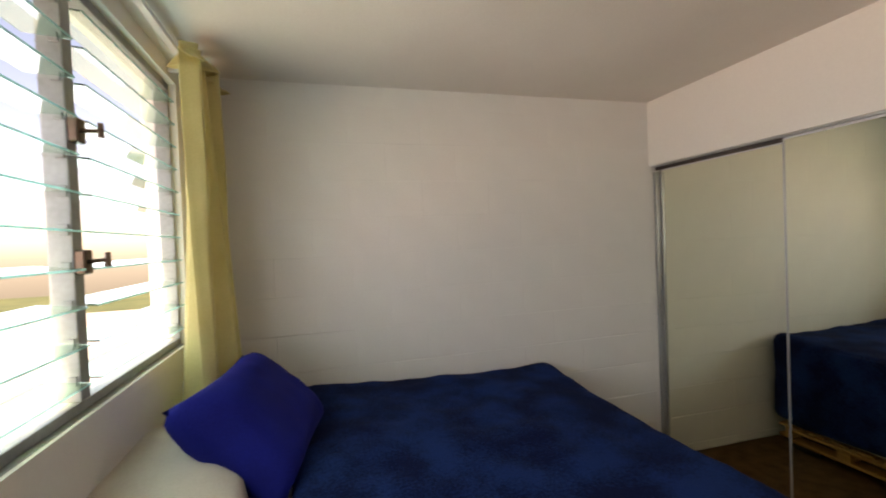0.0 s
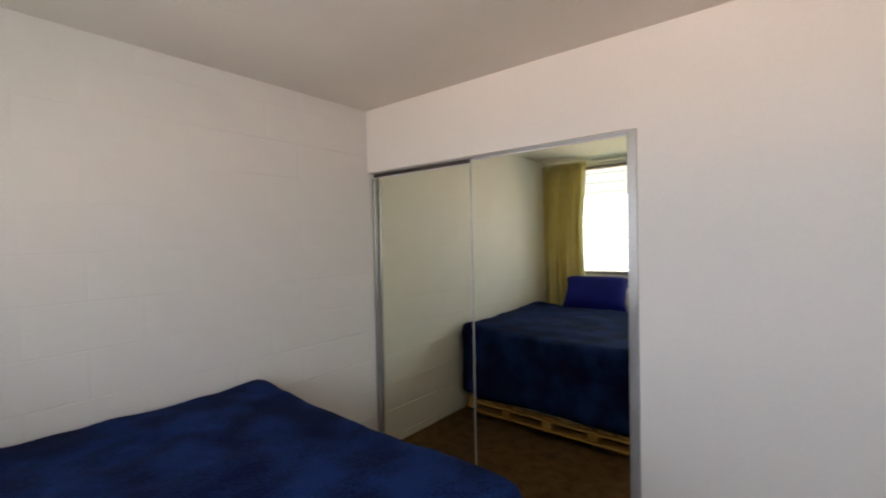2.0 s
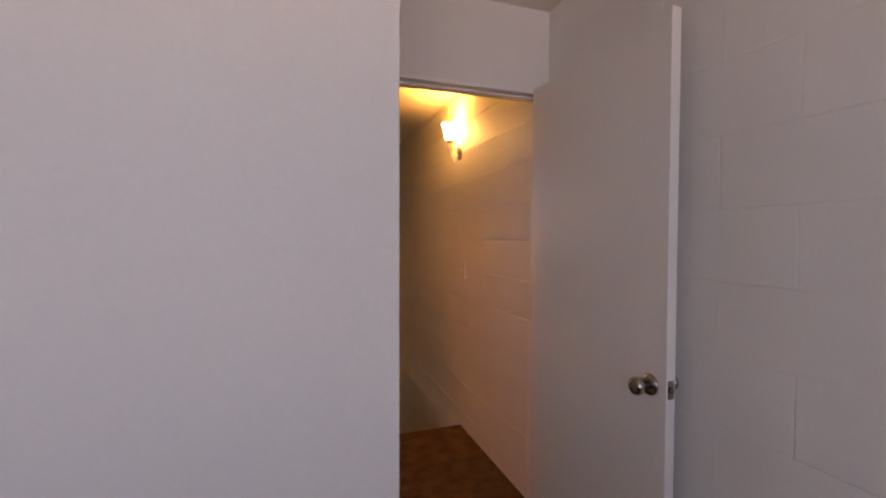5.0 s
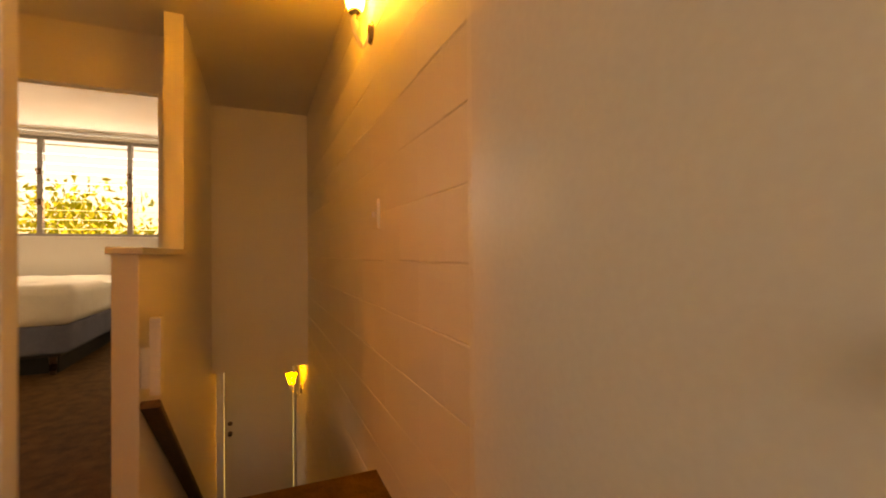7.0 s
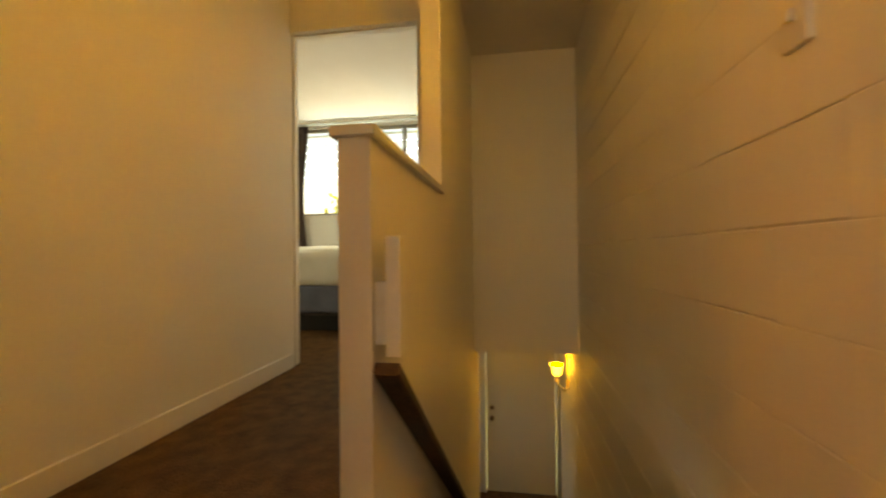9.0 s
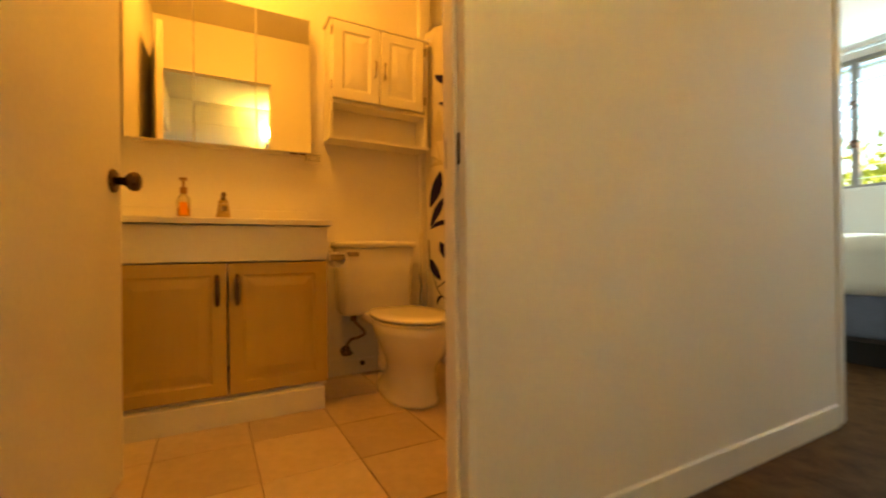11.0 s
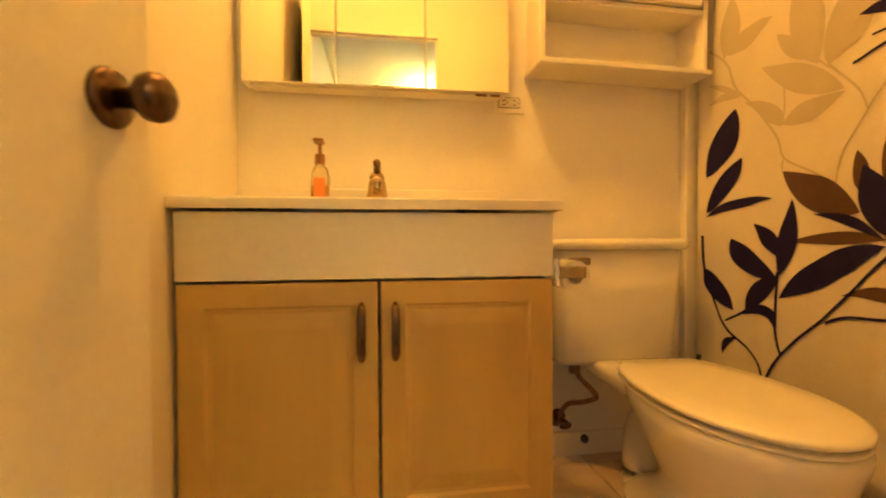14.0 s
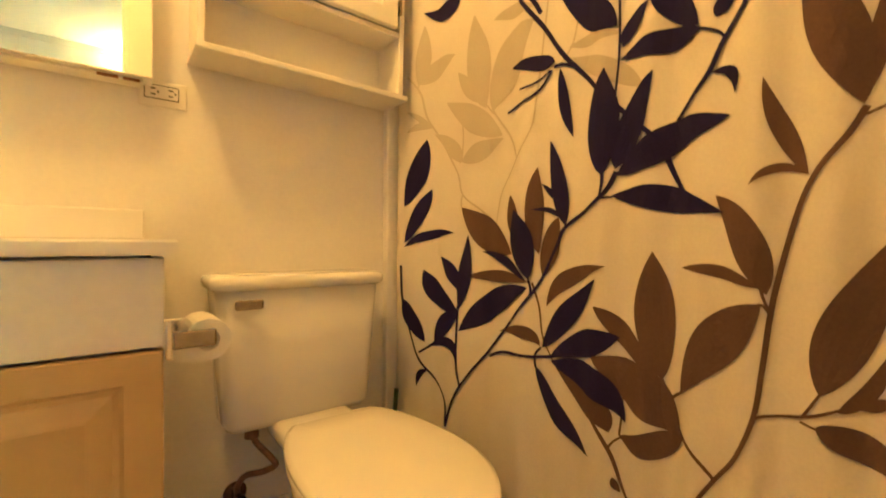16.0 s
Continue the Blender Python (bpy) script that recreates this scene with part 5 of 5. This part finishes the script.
leaves(INK_BROWN, [
    (2.436, 0.716, 2.505, 0.638, 2.558, 0.539, 0.070),
    (2.430, 0.732, 2.460, 0.822, 2.505, 0.892, 0.053),
    (2.436, 0.741, 2.499, 0.763, 2.560, 0.767, 0.022),
    (2.384, 0.913, 2.416, 0.987, 2.437, 1.067, 0.026),
    (2.385, 0.914, 2.421, 0.927, 2.454, 0.904, 0.015),
    (2.328, 1.006, 2.355, 1.116, 2.397, 1.242, 0.062),
    (2.325, 1.017, 2.313, 1.100, 2.307, 1.182, 0.022),
    (2.366, 0.591, 2.333, 0.703, 2.284, 0.836, 0.065),
    (2.348, 0.572, 2.319, 0.603, 2.291, 0.678, 0.021),
    (2.333, 0.582, 2.311, 0.589, 2.284, 0.601, 0.018),
    (2.371, 0.543, 2.326, 0.527, 2.262, 0.486, 0.044),
    (2.674, 0.305, 2.684, 0.317, 2.689, 0.331, 0.016),
])
leaves(INK_PALE, [
    (3.325, 1.293, 3.311, 1.386, 3.307, 1.478, 0.047),
    (3.316, 1.297, 3.262, 1.339, 3.197, 1.362, 0.058),
    (3.078, 1.179, 3.109, 1.311, 3.118, 1.445, 0.092),
    (3.050, 1.163, 2.984, 1.269, 2.890, 1.337, 0.127),
    (3.087, 1.197, 3.137, 1.246, 3.185, 1.305, 0.046),
    (3.007, 1.090, 3.118, 1.156, 3.224, 1.225, 0.069),
    (3.169, 1.044, 3.094, 1.064, 3.002, 1.082, 0.053),
    (3.173, 1.040, 3.205, 1.093, 3.277, 1.139, 0.045),
    (3.286, 1.161, 3.325, 1.195, 3.378, 1.224, 0.019),
    (3.286, 1.161, 3.325, 1.169, 3.378, 1.159, 0.024),
    (2.790, 1.215, 2.704, 1.165, 2.629, 1.109, 0.044),
    (2.892, 1.368, 2.962, 1.391, 3.048, 1.405, 0.035),
])
leaves(INK_PALE, [
    (2.796, 1.240, 2.736, 1.241, 2.675, 1.232, 0.025),
])
stem(INK_DARK, [(2.940, 1.407), (2.870, 1.318), (2.799, 1.216), (2.737, 1.144), (2.680, 1.079), (2.618, 1.018)], 0.0103)
stem(INK_DARK, [(2.684, 1.322), (2.683, 1.198), (2.689, 1.106)], 0.0041)
stem(INK_DARK, [(2.832, 1.207), (2.805, 1.205), (2.779, 1.191)], 0.0067)
stem(INK_DARK, [(2.456, 1.204), (2.495, 1.152), (2.522, 1.093), (2.575, 1.036)], 0.0084)
stem(INK_DARK, [(2.533, 1.182), (2.505, 1.167), (2.492, 1.149)], 0.0047)
stem(INK_DARK, [(2.686, 0.955), (2.711, 0.908), (2.795, 0.849), (2.821, 0.798), (2.891, 0.689), (3.009, 0.563), (3.169, 0.392), (3.219, 0.259)], 0.0082)
stem(INK_DARK, [(2.710, 0.953), (2.711, 0.930), (2.715, 0.908)], 0.0059)
stem(INK_DARK, [(2.692, 0.904), (2.704, 0.904), (2.717, 0.902)], 0.0042)
stem(INK_DARK, [(3.394, 0.735), (3.387, 0.616), (3.350, 0.503), (3.311, 0.428), (3.227, 0.350), (3.219, 0.264)], 0.0071)
stem(INK_DARK, [(3.179, 0.627), (3.183, 0.460), (3.171, 0.389)], 0.0071)
stem(INK_DARK, [(3.266, 0.507), (3.291, 0.487), (3.322, 0.464)], 0.0070)
stem(INK_DARK, [(3.053, 0.503), (2.992, 0.528), (2.886, 0.539), (2.822, 0.554)], 0.0074)
stem(INK_DARK, [(2.901, 0.723), (2.894, 0.700), (2.897, 0.682)], 0.0064)
stem(INK_DARK, [(2.845, 1.203), (2.890, 1.185), (2.935, 1.184)], 0.0055)
stem(INK_DARK, [(2.839, 1.202), (2.890, 1.158), (2.986, 1.141)], 0.0073)
stem(INK_DARK, [(2.594, 0.976), (2.578, 0.936), (2.557, 0.898)], 0.0099)
stem(INK_DARK, [(2.866, 0.565), (2.882, 0.545), (2.881, 0.515)], 0.0056)
stem(INK_DARK, [(2.799, 0.851), (2.796, 0.845), (2.801, 0.839)], 0.0040)
stem(INK_BROWN, [(2.325, 1.003), (2.343, 0.964), (2.377, 0.912), (2.398, 0.851), (2.422, 0.726), (2.433, 0.619), (2.443, 0.536), (2.468, 0.463), (2.503, 0.406), (2.532, 0.348), (2.536, 0.290), (2.559, 0.245), (2.574, 0.206)], 0.0072)
stem(INK_BROWN, [(2.328, 0.990), (2.308, 1.000), (2.286, 1.007)], 0.0035)
stem(INK_BROWN, [(2.443, 0.530), (2.435, 0.541), (2.386, 0.554), (2.338, 0.579), (2.306, 0.592)], 0.0048)
stem(INK_BROWN, [(2.386, 0.554), (2.375, 0.575), (2.366, 0.593)], 0.0041)
stem(INK_BROWN, [(2.389, 0.546), (2.377, 0.543), (2.366, 0.542)], 0.0036)
stem(INK_BROWN, [(2.503, 0.410), (2.549, 0.460), (2.583, 0.517), (2.598, 0.558), (2.630, 0.589)], 0.0058)
stem(INK_BROWN, [(2.582, 0.519), (2.570, 0.532), (2.555, 0.544)], 0.0057)
stem(INK_BROWN, [(2.437, 0.743), (2.433, 0.725), (2.426, 0.706)], 0.0040)
stem(INK_BROWN, [(2.440, 0.716), (2.433, 0.714), (2.426, 0.701)], 0.0040)
stem(INK_BROWN, [(2.891, 0.716), (2.872, 0.658), (2.860, 0.586), (2.817, 0.531)], 0.0052)
stem(INK_BROWN, [(2.817, 0.531), (2.738, 0.453), (2.697, 0.388), (2.671, 0.319), (2.646, 0.285), (2.612, 0.250), (2.582, 0.217), (2.571, 0.170), (2.572, 0.128)], 0.0075)
stem(INK_BROWN, [(2.697, 0.388), (2.688, 0.405), (2.663, 0.427)], 0.0042)
stem(INK_BROWN, [(2.669, 0.516), (2.671, 0.469), (2.677, 0.421)], 0.0047)
stem(INK_BROWN, [(2.328, 1.010), (2.323, 1.024), (2.319, 1.039)], 0.0026)
stem(INK_PALE, [(3.375, 1.335), (3.320, 1.275), (3.295, 1.184), (3.226, 1.088), (3.181, 1.008), (3.163, 0.949), (3.097, 0.904), (3.037, 0.862)], 0.0060)
stem(INK_PALE, [(3.050, 1.166), (2.972, 1.076), (2.944, 1.020)], 0.0067)
stem(INK_PALE, [(2.852, 1.382), (2.863, 1.296), (2.883, 1.144), (2.897, 1.080), (2.944, 1.020), (3.004, 0.943), (3.027, 0.861)], 0.0046)
stem(INK_PALE, [(3.325, 1.302), (3.327, 1.285), (3.321, 1.270)], 0.0050)
stem(INK_PALE, [(3.166, 1.166), (3.163, 1.104), (3.169, 1.044)], 0.0053)
stem(INK_PALE, [(3.084, 1.196), (3.067, 1.177), (3.047, 1.156)], 0.0050)
stem(INK_PALE, [(3.163, 0.949), (3.168, 0.931), (3.167, 0.911)], 0.0051)
stem(INK_PALE, [(2.777, 1.303), (2.791, 1.239), (2.827, 1.193)], 0.0032)
stem(INK_DARK, [(3.198, 1.650), (3.045, 1.533), (2.913, 1.407), (2.871, 1.344)], 0.0122)

# ---- spare room ----
sbed = thing("bed", (4.5, 2.5, 0), "spare room bed with a cream duvet on a grey base", "bed")
for x in (3.68, 5.35):
    for y in (2.00, 3.12):
        part("leg", rod((x, y, 0), (x, y, 0.165), 0.022, 0.028), BRONZE, sbed)
# added near-black block: paints the shade under the bed
part("base_panel", box((3.74, 1.98, 0.0), (5.30, 3.06, 0.149), 0.004), SLOT, sbed, "dark block that stands in for the shade under the bed")
part("bed_frame", box((3.62, 1.93, 0.150), (5.44, 3.20, 0.172), 0.004), DARKF, sbed)
part("box_spring", soft_box((3.56, 1.87, 0.172), (5.47, 3.24, 0.42), 0.03, 0.003, 3.0, 12), BOXSP, sbed, "grey fabric box spring", smooth=True)
part("duvet", soft_box((3.53, 1.84, 0.395), (5.47, 3.27, 0.725), 0.085, 0.016, 6.0, 30, 0.02), CREAM, sbed, "plump cream duvet", smooth=True)
strike = thing("strike_plate", (0.945, 1.905, 0.88), "dark metal strike plate on the bathroom door jamb", "strike plate")
part("plate", box((0.9425, 1.878, 0.848), (0.9455, 1.935, 0.912), 0.001, 1), BRONZE, strike)
part("lip", box((0.9420, 1.896, 0.864), (0.9428, 1.914, 0.896)), SLOT, strike)
outlet2 = thing("power_outlet", (XB2, 1.80, 0.36), "white power outlet low on the wall", "power outlet")
part("plate", box((XB2 - 0.006, 1.765, 0.30), (XB2 + 0.002, 1.835, 0.415), 0.002), PLATE, outlet2)
for z in (0.335, 0.378):
    part("socket", box((XB2 - 0.008, 1.782, z - 0.013), (XB2 - 0.005, 1.818, z + 0.013), 0.001), SLOT, outlet2)

# ---- trees outside the spare room ----


def tree(name, x, y, base, height, spread, seed, label):
    t = thing(name, (x, y, base), label, "tree", "trees outside")
    rnd = random.Random(seed)
    trunk = tube(arc([(x, y, base), (x + 0.1, y - 0.08, base + height * 0.3), (x - 0.05, y + 0.1, base + height * 0.62)]), 0.13, 10)
    tips = []
    for i in range(9):
        a = i * 2.4 + rnd.uniform(-0.3, 0.3)
        r = spread * rnd.uniform(0.45, 0.95)
        tip = Vector((x + r * math.cos(a), y + r * math.sin(a), base + height * rnd.uniform(0.7, 1.0)))
        tips.append(tip)
        start = Vector((x, y, base + height * rnd.uniform(0.4, 0.6)))
        add_rod(trunk, start, start.lerp(tip, 0.55) + Vector((0, 0, 0.15)), 0.06, 0.035, 7)
        add_rod(trunk, start.lerp(tip, 0.55) + Vector((0, 0, 0.15)), tip, 0.035, 0.012, 7)
    part("trunk", trunk, BARK, t)
    verts, faces = [], []
    for i in range(5000):
        c = rnd.choice(tips)
        p = c + Vector((rnd.gauss(0, 0.42), rnd.gauss(0, 0.42), rnd.gauss(0, 0.30))) * (spread / 1.8)
        q = Euler((rnd.uniform(0, 6.3), rnd.uniform(0, 6.3), rnd.uniform(0, 6.3))).to_matrix()
        s = rnd.uniform(0.07, 0.14)
        k = len(verts)
        for u, v, w in ((-s, 0, 0), (0, -s * 0.45, s * 0.1), (s, 0, 0), (0, s * 0.45, s * 0.1)):
            verts.append(p + q @ Vector((u, v, w)))
        faces.append((k, k + 1, k + 2, k + 3))
    me = bpy.data.meshes.new("crown")
    me.from_pydata(verts, [], faces)
    me.materials.append(LEAF)
    crown = new("crown", me)
    crown.parent = t
    crown.matrix_parent_inverse = t.matrix_basis.inverted()
    return t


tree("tree", 11.0, 0.6, -2.75, 4.5, 2.0, 5, "leafy green tree outside the spare room window")
tree("tree", 13.5, 3.6, -2.75, 4.7, 2.4, 8, "broad leafy tree beyond the window")
tree("tree", 12.0, -2.6, -2.75, 4.5, 2.2, 11, "leafy tree in the garden")

# ---- pieces: tiles and wall blocks ----
tile_mesh = mesh_of(box((0.002, 0.002, -0.006), (0.298, 0.303, 0.0), 0.0015, 1), "tile", TILE)
for i in range(6):
    for j in range(7):
        x, y = 0.03 + 0.30 * i, 1.587 + 0.305 * j
        a, b, c, d = max(x, 0.152), min(x + 0.30, 1.766), max(y, 1.92), min(y + 0.305, 3.468)
        if b - a < 0.03 or d - c < 0.03:
            continue
        if (round(b - a, 3), round(d - c, 3)) == (0.3, 0.305):
            ob = new("tile", tile_mesh)
            ob.location = (x, y, 0)
        else:
            ob = new("tile", mesh_of(box((0.002, 0.002, -0.006), (b - a - 0.002, d - c - 0.002, 0.0), 0.0015, 1), "tile", TILE))
            ob.location = (a, c, 0)
        ob.parent = bath_floor

block_face(wall_south, -1.9, 0.0, 0.0, H, 0.0, False, -1.075, 1.23, BLOCK, 0.004, 0.005, 0.0014)
block_face(wall_south, 0.0, 4.4, -0.9, H, 0.0, False, 0.34, 0.931, BLOCK, 0.0055, 0.0006, 0.0055)
block_face(wall_north_1, XW, XC, 0.0, H, 3.785, True, -2.30, 0.87, BLOCK, 0.0062, 0.0003, 0.0062, 1.05)
for lo, hi in (((XW, -0.018, 0), (-1.9, 0.0, H)), ((0.0, -0.018, LOW), (5.43, 0.0, -0.9)), ((4.4, -0.018, -0.9), (5.43, 0.0, -0.15))):
    part("plaster", box(lo, hi), WALL, wall_south)
part("plaster", box((XC, 3.785, 0), (0.0, 3.803, H)), WALL, wall_north_1)
